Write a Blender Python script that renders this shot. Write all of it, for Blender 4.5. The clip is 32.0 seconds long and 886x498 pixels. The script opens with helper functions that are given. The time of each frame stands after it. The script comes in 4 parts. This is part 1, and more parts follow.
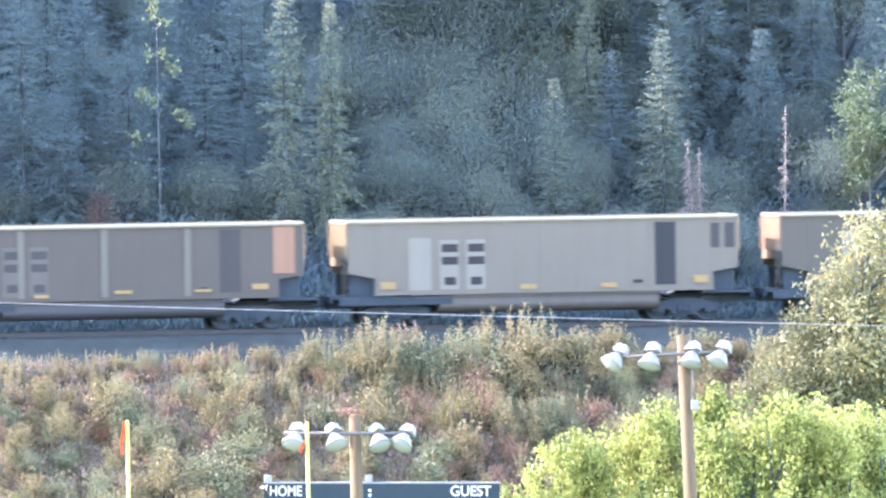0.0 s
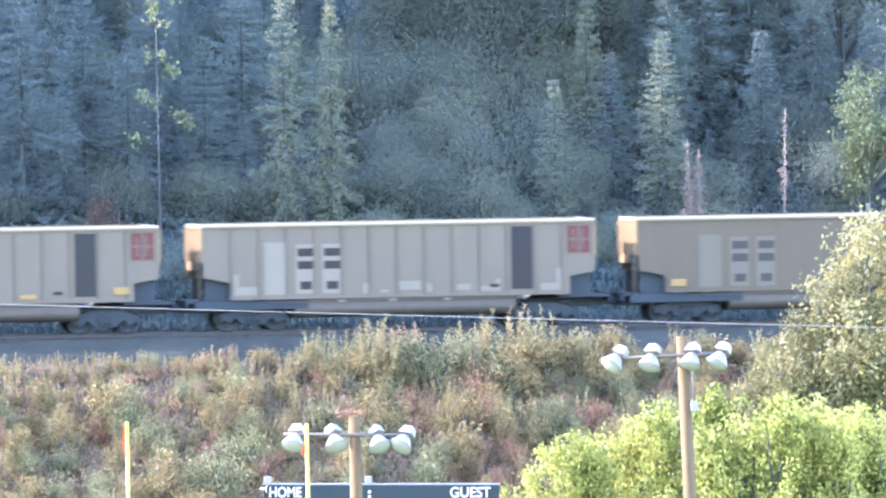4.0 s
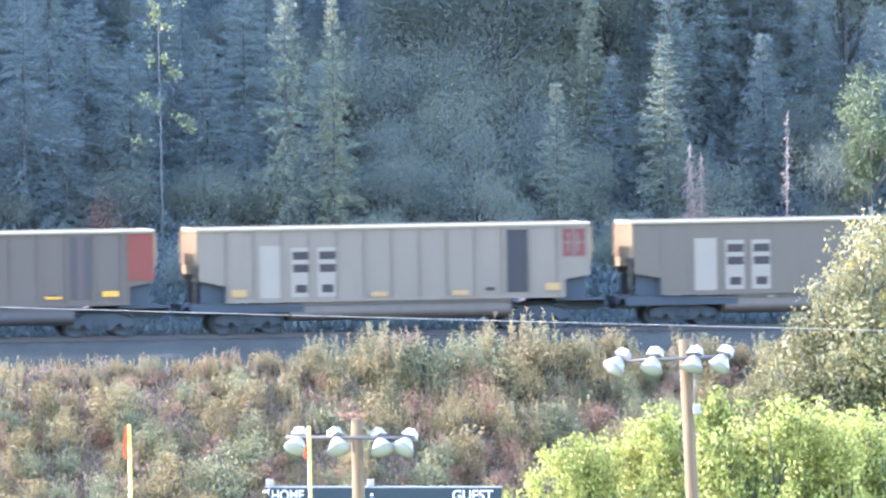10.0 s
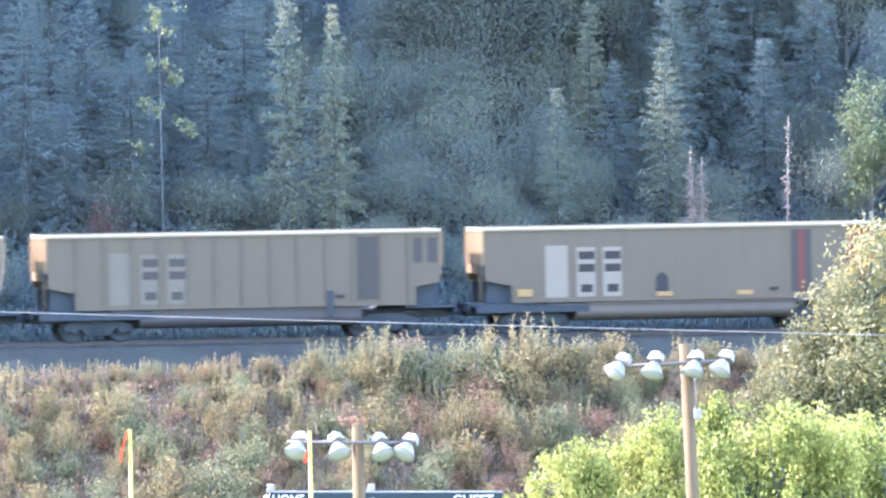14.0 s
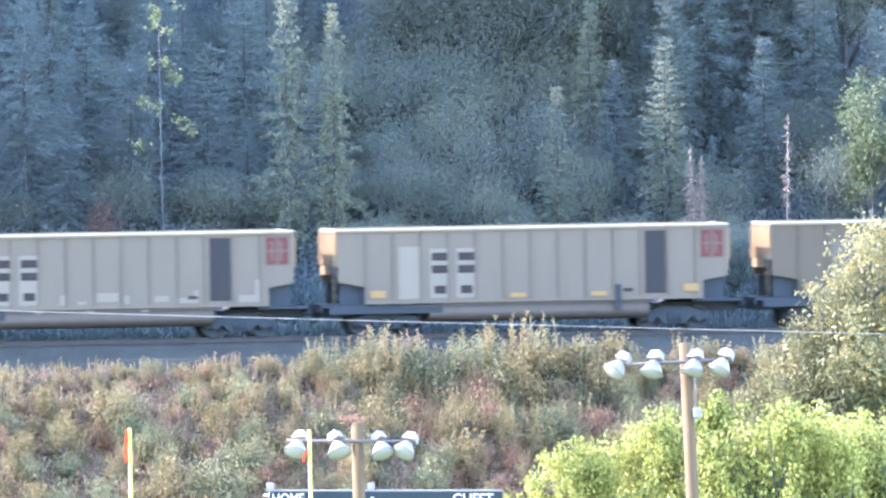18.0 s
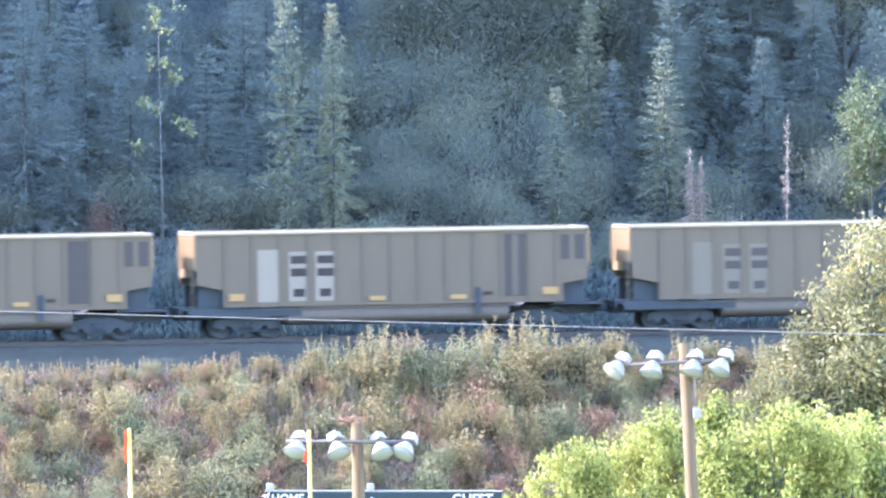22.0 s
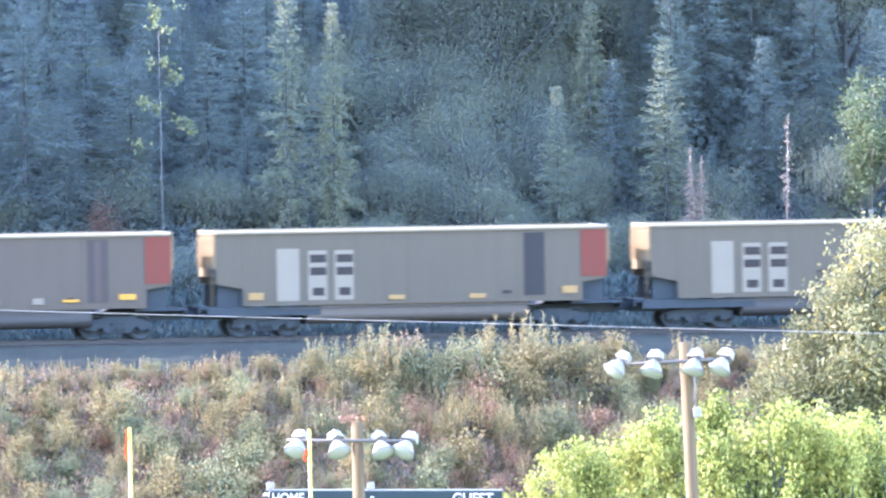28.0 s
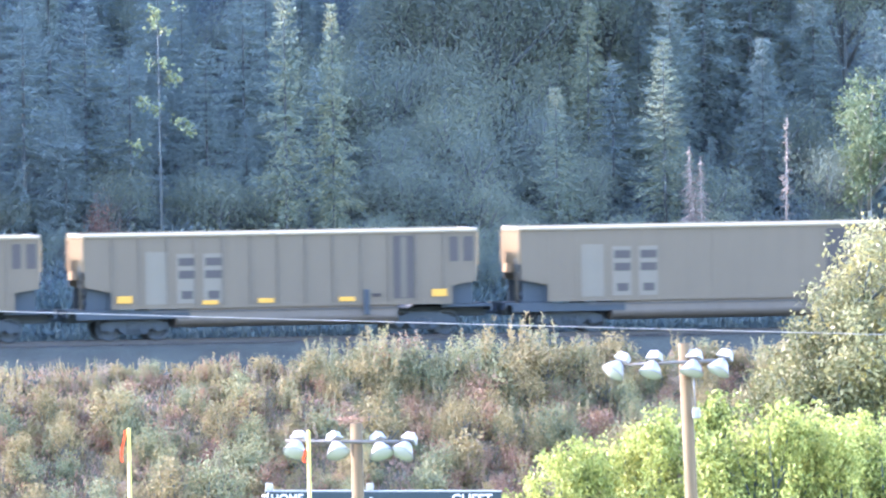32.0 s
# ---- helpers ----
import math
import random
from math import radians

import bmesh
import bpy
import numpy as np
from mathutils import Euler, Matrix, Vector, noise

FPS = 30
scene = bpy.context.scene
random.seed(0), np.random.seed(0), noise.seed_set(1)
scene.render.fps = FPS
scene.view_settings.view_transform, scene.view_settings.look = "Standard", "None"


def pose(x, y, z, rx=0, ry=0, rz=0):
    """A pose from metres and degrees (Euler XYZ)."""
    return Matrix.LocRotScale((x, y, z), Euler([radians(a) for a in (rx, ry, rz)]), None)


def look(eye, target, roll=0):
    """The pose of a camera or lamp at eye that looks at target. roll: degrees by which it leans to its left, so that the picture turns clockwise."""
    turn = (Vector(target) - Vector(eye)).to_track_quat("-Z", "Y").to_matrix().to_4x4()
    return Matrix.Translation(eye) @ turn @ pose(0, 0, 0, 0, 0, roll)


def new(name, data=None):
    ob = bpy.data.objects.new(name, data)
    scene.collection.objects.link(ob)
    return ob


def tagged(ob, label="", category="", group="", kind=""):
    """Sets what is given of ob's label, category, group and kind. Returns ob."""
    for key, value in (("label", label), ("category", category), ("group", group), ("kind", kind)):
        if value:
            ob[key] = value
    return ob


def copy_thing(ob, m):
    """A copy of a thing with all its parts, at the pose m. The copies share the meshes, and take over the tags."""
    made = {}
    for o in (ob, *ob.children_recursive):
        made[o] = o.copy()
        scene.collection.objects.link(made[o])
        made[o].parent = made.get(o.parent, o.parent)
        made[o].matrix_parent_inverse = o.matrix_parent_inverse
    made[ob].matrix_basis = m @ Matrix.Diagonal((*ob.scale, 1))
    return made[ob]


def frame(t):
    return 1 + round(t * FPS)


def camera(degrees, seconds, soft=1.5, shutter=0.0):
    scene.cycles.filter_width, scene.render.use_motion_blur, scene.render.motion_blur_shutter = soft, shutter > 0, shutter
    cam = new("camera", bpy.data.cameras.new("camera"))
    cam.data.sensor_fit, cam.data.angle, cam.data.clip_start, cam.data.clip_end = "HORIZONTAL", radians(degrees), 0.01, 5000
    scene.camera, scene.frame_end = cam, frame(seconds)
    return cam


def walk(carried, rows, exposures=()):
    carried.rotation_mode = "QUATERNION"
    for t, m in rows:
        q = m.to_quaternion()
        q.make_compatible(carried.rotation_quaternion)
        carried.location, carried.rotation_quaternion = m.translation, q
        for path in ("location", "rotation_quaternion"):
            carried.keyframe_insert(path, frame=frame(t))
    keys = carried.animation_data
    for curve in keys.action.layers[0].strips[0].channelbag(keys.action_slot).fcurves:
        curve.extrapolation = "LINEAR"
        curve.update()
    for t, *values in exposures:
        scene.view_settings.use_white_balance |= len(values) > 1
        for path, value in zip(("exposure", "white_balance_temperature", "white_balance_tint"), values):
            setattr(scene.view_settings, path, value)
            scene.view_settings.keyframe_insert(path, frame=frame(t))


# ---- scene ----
cam = camera(3.0866, 32.0, soft=2.3, shutter=0.35)
# seconds, yaw and pitch in degrees, height of the lens: a tripod head that settles by a few hundredths of a degree
CAMERA_ROWS = [
    (0, 0.0014, -1.0032, 13.275), (0.5, 0.0033, -1.0015, 13.270), (1, 0.0011, -1.0031, 13.266), (1.5, 0.0008, -1.0024, 13.262),
    (2, 0.0014, -1.0021, 13.258), (2.5, -0.0022, -1.0001, 13.255), (3, -0.0016, -1.0008, 13.252), (3.5, 0.0000, -0.9944, 13.249),
    (5.5, 0.0003, -0.9977, 13.240), (6, 0.0011, -1.0007, 13.239), (6.5, 0.0000, -0.9931, 13.237), (7, 0.0055, -0.9916, 13.236),
    (7.5, 0.0085, -0.9794, 13.234), (8, 0.0077, -0.9803, 13.233), (8.5, 0.0058, -0.9827, 13.232), (9, 0.0099, -0.9793, 13.232),
    (9.5, 0.0060, -0.9814, 13.231), (10, 0.0083, -0.9819, 13.230), (10.5, 0.0096, -0.9785, 13.230), (11, 0.0072, -0.9754, 13.229),
    (11.5, 0.0101, -0.9814, 13.229), (12, 0.0096, -0.9806, 13.229), (12.5, 0.0047, -0.9865, 13.228), (13, 0.0072, -0.9794, 13.228),
    (13.5, 0.0006, -0.9689, 13.228), (14, 0.0107, -0.9651, 13.228), (14.5, 0.0077, -0.9720, 13.228), (16.5, 0.0066, -0.9700, 13.228),
    (17, 0.0077, -0.9725, 13.228), (17.5, 0.0069, -0.9686, 13.228), (18, 0.0099, -0.9694, 13.227), (18.5, 0.0110, -0.9688, 13.227),
    (19, 0.0093, -0.9713, 13.227), (19.5, 0.0096, -0.9702, 13.227), (20, 0.0096, -0.9674, 13.227), (20.5, 0.0110, -0.9682, 13.227),
    (21, 0.0071, -0.9696, 13.226), (21.5, 0.0058, -0.9731, 13.226), (22, 0.0085, -0.9675, 13.226), (22.5, 0.0118, -0.9714, 13.225),
    (23, 0.0077, -0.9658, 13.225), (23.5, 0.0066, -0.9660, 13.225), (24, 0.0093, -0.9684, 13.224), (24.5, 0.0083, -0.9705, 13.223),
    (25, 0.0110, -0.9691, 13.223), (25.5, 0.0096, -0.9679, 13.222), (27.5, 0.0088, -0.9683, 13.219), (28, 0.0096, -0.9698, 13.218),
    (28.5, 0.0079, -0.9708, 13.217), (29, 0.0055, -0.9740, 13.216), (29.5, 0.0110, -0.9694, 13.215), (30, 0.0061, -0.9698, 13.214),
    (30.5, 0.0072, -0.9705, 13.212), (31, 0.0052, -0.9684, 13.211), (31.5, 0.0085, -0.9694, 13.210), (32, 0.0063, -0.9651, 13.209),
]

walk(cam, [(t, pose(0, 0, high, 90 + pitch, 0.82, yaw)) for t, yaw, pitch, high in CAMERA_ROWS],
     exposures=[(0.0, 3.72, 6115, 32), (4.0, 3.73, 6115, 32), (6.0, 3.68, 6085, 32), (18.0, 3.70, 6035, 32), (22.0, 3.66, 6005, 32), (25.0, 3.76, 5975, 32), (28.0, 3.80, 5955, 32), (32.0, 3.80, 5895, 31)])

# ---- world and sun ----
SUN_BACK, SUN_UP = radians(14), radians(29)     # behind the track line, above the horizon
to_sun = Vector((-math.cos(SUN_UP) * math.cos(SUN_BACK), math.cos(SUN_UP) * math.sin(SUN_BACK), math.sin(SUN_UP)))
world = bpy.data.worlds.new("sky")
scene.world = world
world.use_nodes = True
wn = world.node_tree
sky = wn.nodes.new("ShaderNodeTexSky")
sky.sky_type, sky.sun_disc, sky.sun_elevation, sky.sun_rotation = "NISHITA", False, SUN_UP, radians(-76)
sky.dust_density, sky.air_density, sky.ozone_density = 0.6, 1.5, 2.0
wn.links.new(sky.outputs[0], wn.nodes["Background"].inputs["Color"])
wn.nodes["Background"].inputs["Strength"].default_value = 0.15
sun = new("sun", bpy.data.lights.new("sun", "SUN"))
sun.data.energy, sun.data.angle, sun.data.color = 2.0, radians(0.6), (1.0, 0.90, 0.74)
sun.matrix_world = look(to_sun * 200, (0, 0, 0))

# ---- the plan: the track runs through (0, 600) at ANGLE to the picture plane; p along it, q across it, away from the camera ----
ANGLE = radians(11.5)
CA, SA = math.cos(ANGLE), math.sin(ANGLE)
PITCH = 16.1626                                   # length of a wagon over its couplers


def spot(p, q, z=0.0):
    return Vector((p * CA - q * SA, 600 + p * SA + q * CA, z))


def land(p, q):
    """Height of the ground at (p, q); the rail top is at 0."""
    profile = ((-2500, 40), (-640, 11.4), (-590, 11.4), (-430, -7.6), (-20.5, -7.6), (-15.5, -6.6), (-5.6, -1.08), (-4.7, -1.2), (-3.7, -1.04),
               (-1.9, -0.19), (1.9, -0.19), (3.4, -0.9), (6.0, -0.8), (8.0, 0.2), (30.0, 9.5), (120.0, 52.0), (900.0, 260.0), (3000.0, 420.0))
    for (a, za), (b, zb) in zip(profile, profile[1:]):
        if q <= b:
            z = za + (zb - za) * (q - a) / (b - a)
            break
    else:
        z = profile[-1][1]
    rough = 0.0
    if q > 7:
        rough = min(1.0, (q - 7) / 6) * 0.9
    elif -20 < q < -5.6:
        rough = 0.45 * min(1.0, (-5.6 - q) / 2)
    elif q < -450:
        rough = 0.3
    if q > 7.1 and p < -32:
        # unseen hill spur added on the left to keep the sun off the slope
        u = min(1.0, (-32 - p) / 28)
        z += u * u * (3 - 2 * u) * min(32.5, 0.955 * (q - 7.1))
    if rough:
        z += rough * (noise.noise((p * 0.09, q * 0.09, 0.3)) + 0.4 * noise.noise((p * 0.31, q * 0.31, 4.3)))
    return z


def land_xy(x, y):
    dy = y - 600
    return land(x * CA + dy * SA, -x * SA + dy * CA)


# ---- materials ----
def shader(name):
    m = bpy.data.materials.new(name)
    m.use_nodes = True
    t = m.node_tree
    return m, t, t.nodes["Principled BSDF"]


def link(t, a, b):
    t.links.new(a, b)


def noise_node(t, scale, detail=4.0, coords="Object", stretch=None, rough=0.6):
    c = t.nodes.new("ShaderNodeTexCoord")
    n = t.nodes.new("ShaderNodeTexNoise")
    n.inputs["Scale"].default_value, n.inputs["Detail"].default_value, n.inputs["Roughness"].default_value = scale, detail, rough
    src = c.outputs[coords]
    if stretch:
        mp = t.nodes.new("ShaderNodeMapping")
        mp.inputs["Scale"].default_value = stretch
        link(t, src, mp.inputs["Vector"])
        src = mp.outputs["Vector"]
    link(t, src, n.inputs["Vector"])
    return n.outputs["Fac"]


def ramp(t, fac, stops):
    r = t.nodes.new("ShaderNodeValToRGB")
    while len(r.color_ramp.elements) < len(stops):
        r.color_ramp.elements.new(0.5)
    for e, (pos, col) in zip(r.color_ramp.elements, stops):
        e.position, e.color = pos, (*col, 1)
    link(t, fac, r.inputs["Fac"])
    return r.outputs["Color"]


def mix(t, a, b, fac, kind="MIX"):
    m = t.nodes.new("ShaderNodeMix")
    m.data_type, m.blend_type = "RGBA", kind
    for sock, v in ((m.inputs[6], a), (m.inputs[7], b), (m.inputs[0], fac)):
        if isinstance(v, tuple):
            sock.default_value = (*v, 1)
        elif isinstance(v, (int, float)):
            sock.default_value = v
        else:
            link(t, v, sock)
    return m.outputs[2]


def bump(t, b, height, strength=0.4, distance=0.02):
    n = t.nodes.new("ShaderNodeBump")
    n.inputs["Strength"].default_value, n.inputs["Distance"].default_value = strength, distance
    link(t, height, n.inputs["Height"])
    link(t, n.outputs["Normal"], b.inputs["Normal"])


def paint(name, colour, dirt=(0.12, 0.10, 0.085), amount=0.45, rough=0.55, metal=0.0, streak=True, gloss=0.5):
    """Weathered paint or sheet metal: blotches, and dirt that has run down."""
    m, t, b = shader(name)
    fine = noise_node(t, 9.0, 5.0)
    runs = noise_node(t, 1.0, 5.0, stretch=(2.6, 2.6, 0.35)) if streak else noise_node(t, 1.7, 4.0)
    broad = noise_node(t, 0.45, 3.0)
    base = mix(t, colour, tuple(c * 0.82 for c in colour), broad)
    mask = ramp(t, runs, ((0.42, (0, 0, 0)), (0.78, (1, 1, 1))))
    base = mix(t, base, dirt, mix(t, (0, 0, 0), mask, amount))
    speck = ramp(t, fine, ((0.5, (0, 0, 0)), (0.75, (1, 1, 1))))
    base = mix(t, base, dirt, mix(t, (0, 0, 0), speck, amount * 0.45))
    link(t, base, b.inputs["Base Color"])
    b.inputs["Roughness"].default_value, b.inputs["Metallic"].default_value, b.inputs["Specular IOR Level"].default_value = rough, metal, gloss
    bump(t, b, fine, 0.12, 0.01)
    return m


def leaves(name, stops, thin=0.35, rough=0.55, gloss=0.25):
    """Foliage: each plant and each leaf has a tone of its own, and light shines through."""
    m, t, b = shader(name)
    g = t.nodes.new("ShaderNodeNewGeometry")
    info = t.nodes.new("ShaderNodeObjectInfo")
    patch = noise_node(t, 1.3, 2.0)
    a = t.nodes.new("ShaderNodeMath")
    a.operation = "MULTIPLY_ADD"
    link(t, g.outputs["Random Per Island"], a.inputs[0])
    a.inputs[1].default_value = 0.62
    s = t.nodes.new("ShaderNodeMath")
    s.operation = "MULTIPLY_ADD"
    link(t, info.outputs["Random"], s.inputs[0])
    s.inputs[1].default_value = 0.4
    p = t.nodes.new("ShaderNodeMath")
    p.operation = "MULTIPLY_ADD"
    link(t, patch, p.inputs[0])
    p.inputs[1].default_value, p.inputs[2].default_value = 0.5, -0.26
    link(t, p.outputs[0], s.inputs[2])
    link(t, s.outputs[0], a.inputs[2])
    col = ramp(t, a.outputs[0], stops)
    link(t, col, b.inputs["Base Color"])
    b.inputs["Roughness"].default_value = rough
    b.inputs["Specular IOR Level"].default_value = gloss
    tr = t.nodes.new("ShaderNodeBsdfTranslucent")
    link(t, col, tr.inputs["Color"])
    ms = t.nodes.new("ShaderNodeMixShader")
    ms.inputs[0].default_value = thin
    link(t, b.outputs[0], ms.inputs[1])
    link(t, tr.outputs[0], ms.inputs[2])
    link(t, ms.outputs[0], t.nodes["Material Output"].inputs["Surface"])
    return m


def soil(name, stops, scale=0.5, fine=9.0, relief=0.05, rough=0.9):
    m, t, b = shader(name)
    a, c = noise_node(t, scale, 5.0), noise_node(t, fine, 6.0)
    col = mix(t, ramp(t, a, stops), ramp(t, c, ((0.3, (0.55, 0.55, 0.55)), (0.7, (1.25, 1.25, 1.25)))), 0.7, "MULTIPLY")
    link(t, col, b.inputs["Base Color"])
    b.inputs["Roughness"].default_value = rough
    bump(t, b, c, 0.8, relief)
    return m


def plain(name, colour, rough=0.6, metal=0.0, vary=0.15):
    m, t, b = shader(name)
    n = noise_node(t, 4.0, 4.0)
    link(t, mix(t, colour, tuple(c * (1 - 2 * vary) for c in colour), n), b.inputs["Base Color"])
    b.inputs["Roughness"].default_value, b.inputs["Metallic"].default_value = rough, metal
    return m


def wood(name, light, dark):
    m, t, b = shader(name)
    n = noise_node(t, 1.0, 6.0, stretch=(14, 14, 0.6))
    c = noise_node(t, 0.8, 3.0)
    col = mix(t, ramp(t, n, ((0.3, dark), (0.7, light))), dark, mix(t, (0, 0, 0), c, 0.35))
    link(t, col, b.inputs["Base Color"])
    b.inputs["Roughness"].default_value = 0.85
    bump(t, b, n, 0.5, 0.02)
    return m


M_LIGHT = paint("pale_aluminium", (0.101, 0.091, 0.074), (0.065, 0.059, 0.045), 0.3, 0.5)
M_TAN = paint("dusty_tan_steel", (0.071, 0.061, 0.043), (0.048, 0.040, 0.029), 0.35, 0.6)
M_BROWN = paint("brown_grey_steel", (0.061, 0.0565, 0.0435), (0.042, 0.036, 0.028), 0.4, 0.65)
M_DARK = paint("dark_brown_steel", (0.054, 0.047, 0.039), (0.038, 0.034, 0.027), 0.4, 0.65)
M_BELLY = paint("pale_belly", (0.072, 0.068, 0.062), (0.044, 0.041, 0.039), 0.45, 0.6)
# Underside shade and haze are put into this dark blue colour.
M_BELLY_DARK = paint("shade_blue_belly", (0.039, 0.044, 0.052), (0.029, 0.033, 0.039), 0.5, 0.7)
M_CHORD = paint("bare_top_chord", (0.172, 0.155, 0.106), (0.120, 0.104, 0.071), 0.3, 0.6)
M_END = paint("cream_end", (0.225, 0.162, 0.090), (0.140, 0.092, 0.050), 0.5, 0.6)
M_END_RED = paint("faded_red_end", (0.261, 0.171, 0.104), (0.162, 0.099, 0.063), 0.5, 0.6)
M_WHITE = paint("white_panel_paint", (0.150, 0.143, 0.122), (0.104, 0.095, 0.077), 0.25, 0.5)
M_DULL = paint("dusty_panel_paint", (0.092, 0.089, 0.072), (0.066, 0.061, 0.048), 0.35, 0.6)
M_BLOCK = paint("dark_stencil", (0.024, 0.023, 0.025), (0.050, 0.046, 0.043), 0.3, 0.65, gloss=0.2)
M_BLUE = paint("slate_blue_panel", (0.024, 0.027, 0.032), (0.034, 0.032, 0.028), 0.3, 0.65, gloss=0.2)
M_RED = paint("signal_red_paint", (0.122, 0.028, 0.022), (0.078, 0.035, 0.027), 0.4, 0.55, gloss=0.25)
M_ORANGE = paint("orange_red_paint", (0.140, 0.034, 0.018), (0.092, 0.036, 0.022), 0.4, 0.55, gloss=0.25)
M_RUST = paint("faded_orange_paint", (0.214, 0.111, 0.065), (0.127, 0.076, 0.053), 0.45, 0.6)
M_CRIMSON = paint("dull_crimson_paint", (0.105, 0.028, 0.027), (0.080, 0.042, 0.037), 0.4, 0.6, gloss=0.25)
M_PLATE = paint("faded_plate_paint", (0.080, 0.046, 0.041), (0.068, 0.050, 0.043), 0.4, 0.6)
M_PLATE_RED = paint("dull_plate_red", (0.098, 0.029, 0.028), (0.076, 0.038, 0.034), 0.4, 0.6, gloss=0.25)
M_SOOT = paint("sooty_plate_paint", (0.070, 0.064, 0.055), (0.050, 0.046, 0.038), 0.4, 0.6)
M_SLATE = paint("dusty_slate_panel", (0.036, 0.036, 0.038), (0.042, 0.038, 0.033), 0.4, 0.65, gloss=0.3)
M_MAUVE = paint("dusty_mauve_stripe", (0.062, 0.048, 0.050), (0.050, 0.042, 0.038), 0.4, 0.65, gloss=0.3)
M_YELLOW = plain("bright_yellow_stencil", (0.430, 0.235, 0.020), 0.5)
M_OCHRE = plain("dusty_yellow_stencil", (0.255, 0.168, 0.062), 0.6)
# Iron and wheels are blue-grey because haze is put into their colours.
M_IRON = paint("hazed_truck_iron", (0.037, 0.051, 0.065), (0.042, 0.055, 0.065), 0.4, 0.85, gloss=0.1)
M_WHEEL = paint("hazed_wheel_steel", (0.040, 0.055, 0.070), (0.048, 0.060, 0.072), 0.3, 0.8, streak=False, gloss=0.12)
M_GRAFFITI = plain("grey_spray_paint", (0.046, 0.045, 0.044), 0.6)
# Rail and tie colours are darkened and blued to match shade under the train.
M_RAIL = plain("rail_steel", (0.034, 0.039, 0.045), 0.6, 0.2)
M_TIE = wood("creosoted_tie", (0.036, 0.039, 0.042), (0.024, 0.026, 0.028))
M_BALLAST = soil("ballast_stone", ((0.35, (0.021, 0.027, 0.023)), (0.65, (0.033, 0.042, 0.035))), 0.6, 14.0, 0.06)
M_BANK = soil("bank_soil", ((0.3, (0.060, 0.055, 0.036)), (0.5, (0.090, 0.080, 0.050)), (0.7, (0.120, 0.098, 0.062))), 0.5, 6.0)
# Floor colour is blued and dulled to carry the slope's haze.
M_FOREST_FLOOR = soil("hazed_forest_floor", ((0.3, (0.040, 0.058, 0.062)), (0.7, (0.058, 0.076, 0.070))), 0.4, 3.0)
M_FIELD = soil("field_grass", ((0.3, (0.05, 0.08, 0.025)), (0.7, (0.085, 0.12, 0.035))), 0.15, 12.0)
M_POLE = wood("weathered_pole_wood", (0.127, 0.088, 0.039), (0.070, 0.048, 0.022))
M_LAMP = plain("white_lamp_shell", (0.240, 0.240, 0.246), 0.45, 0.0, 0.1)
M_ARM = plain("dull_steel_arm", (0.11, 0.10, 0.09), 0.7)
M_GALV = plain("galvanised_steel", (0.22, 0.22, 0.225), 0.5, 0.3)
M_POST = plain("yellow_post_paint", (0.428, 0.386, 0.054), 0.45)
M_RIBBON = plain("red_ribbon_cloth", (0.75, 0.11, 0.03), 0.7)
M_BOARD = plain("dark_teal_board", (0.017, 0.033, 0.041), 0.9)
M_BOARD_EDGE = plain("grey_board_edge", (0.202, 0.211, 0.216), 0.5)
M_LETTER = plain("white_lettering", (0.484, 0.484, 0.484), 0.5, 0.0, 0.03)
M_WIRE = plain("aluminium_wire", (0.357, 0.340, 0.323), 0.5)
M_STICK = plain("reddish_sticks", (0.315, 0.170, 0.117), 0.8)
M_STALK = plain("weed_stalk", (0.20, 0.175, 0.10), 0.8)
# Bark is tinted grey-blue for haze, close to the foliage tone.
M_BARK = wood("hazed_tree_bark", (0.068, 0.088, 0.096), (0.048, 0.064, 0.070))
M_RUSTY_WOOD = wood("weathered_dead_wood", (0.205, 0.180, 0.162), (0.140, 0.118, 0.105))
M_PALE_BARK = wood("dead_wood", (0.185, 0.190, 0.160), (0.12, 0.124, 0.108))

# Haze over the forest is put into these blue-grey needle colours.
L_SPRUCE = leaves("haze_blue_needles", ((0.1, (0.113, 0.159, 0.168)), (0.5, (0.130, 0.180, 0.184)), (0.9, (0.151, 0.200, 0.180))), 0.5, 0.8, 0.05)
# Lit copy of the spruce needles: the sun's yellow is in the colour.
L_SPRUCE_WARM = leaves("sunlit_tinted_needles", ((0.1, (0.113, 0.161, 0.158)), (0.5, (0.138, 0.180, 0.151)), (0.9, (0.189, 0.211, 0.136))), 0.45, 0.7, 0.1)
# Alder greens carry a blue-grey tint for haze.
L_ALDER = leaves("hazed_alder_leaves", ((0.1, (0.108, 0.144, 0.140)), (0.5, (0.128, 0.164, 0.140)), (0.9, (0.169, 0.193, 0.133))), 0.45, 0.8, 0.05)
L_ASPEN = leaves("aspen_leaves", ((0.1, (0.085, 0.122, 0.072)), (0.5, (0.125, 0.165, 0.090)), (0.9, (0.200, 0.222, 0.110))), 0.36)
# Poplar ramp is widened so leaf colours also imitate highlights and shaded gaps.
L_POPLAR = leaves("poplar_leaves", ((0.1, (0.060, 0.088, 0.022)), (0.45, (0.215, 0.250, 0.066)), (0.9, (0.440, 0.448, 0.142))), 0.29, 0.42, 0.2)
L_WILLOW = leaves("willow_leaves", ((0.1, (0.097, 0.105, 0.050)), (0.5, (0.188, 0.183, 0.089)), (0.85, (0.313, 0.299, 0.151)), (1.0, (0.416, 0.331, 0.086))), 0.30, 0.45, 0.3)
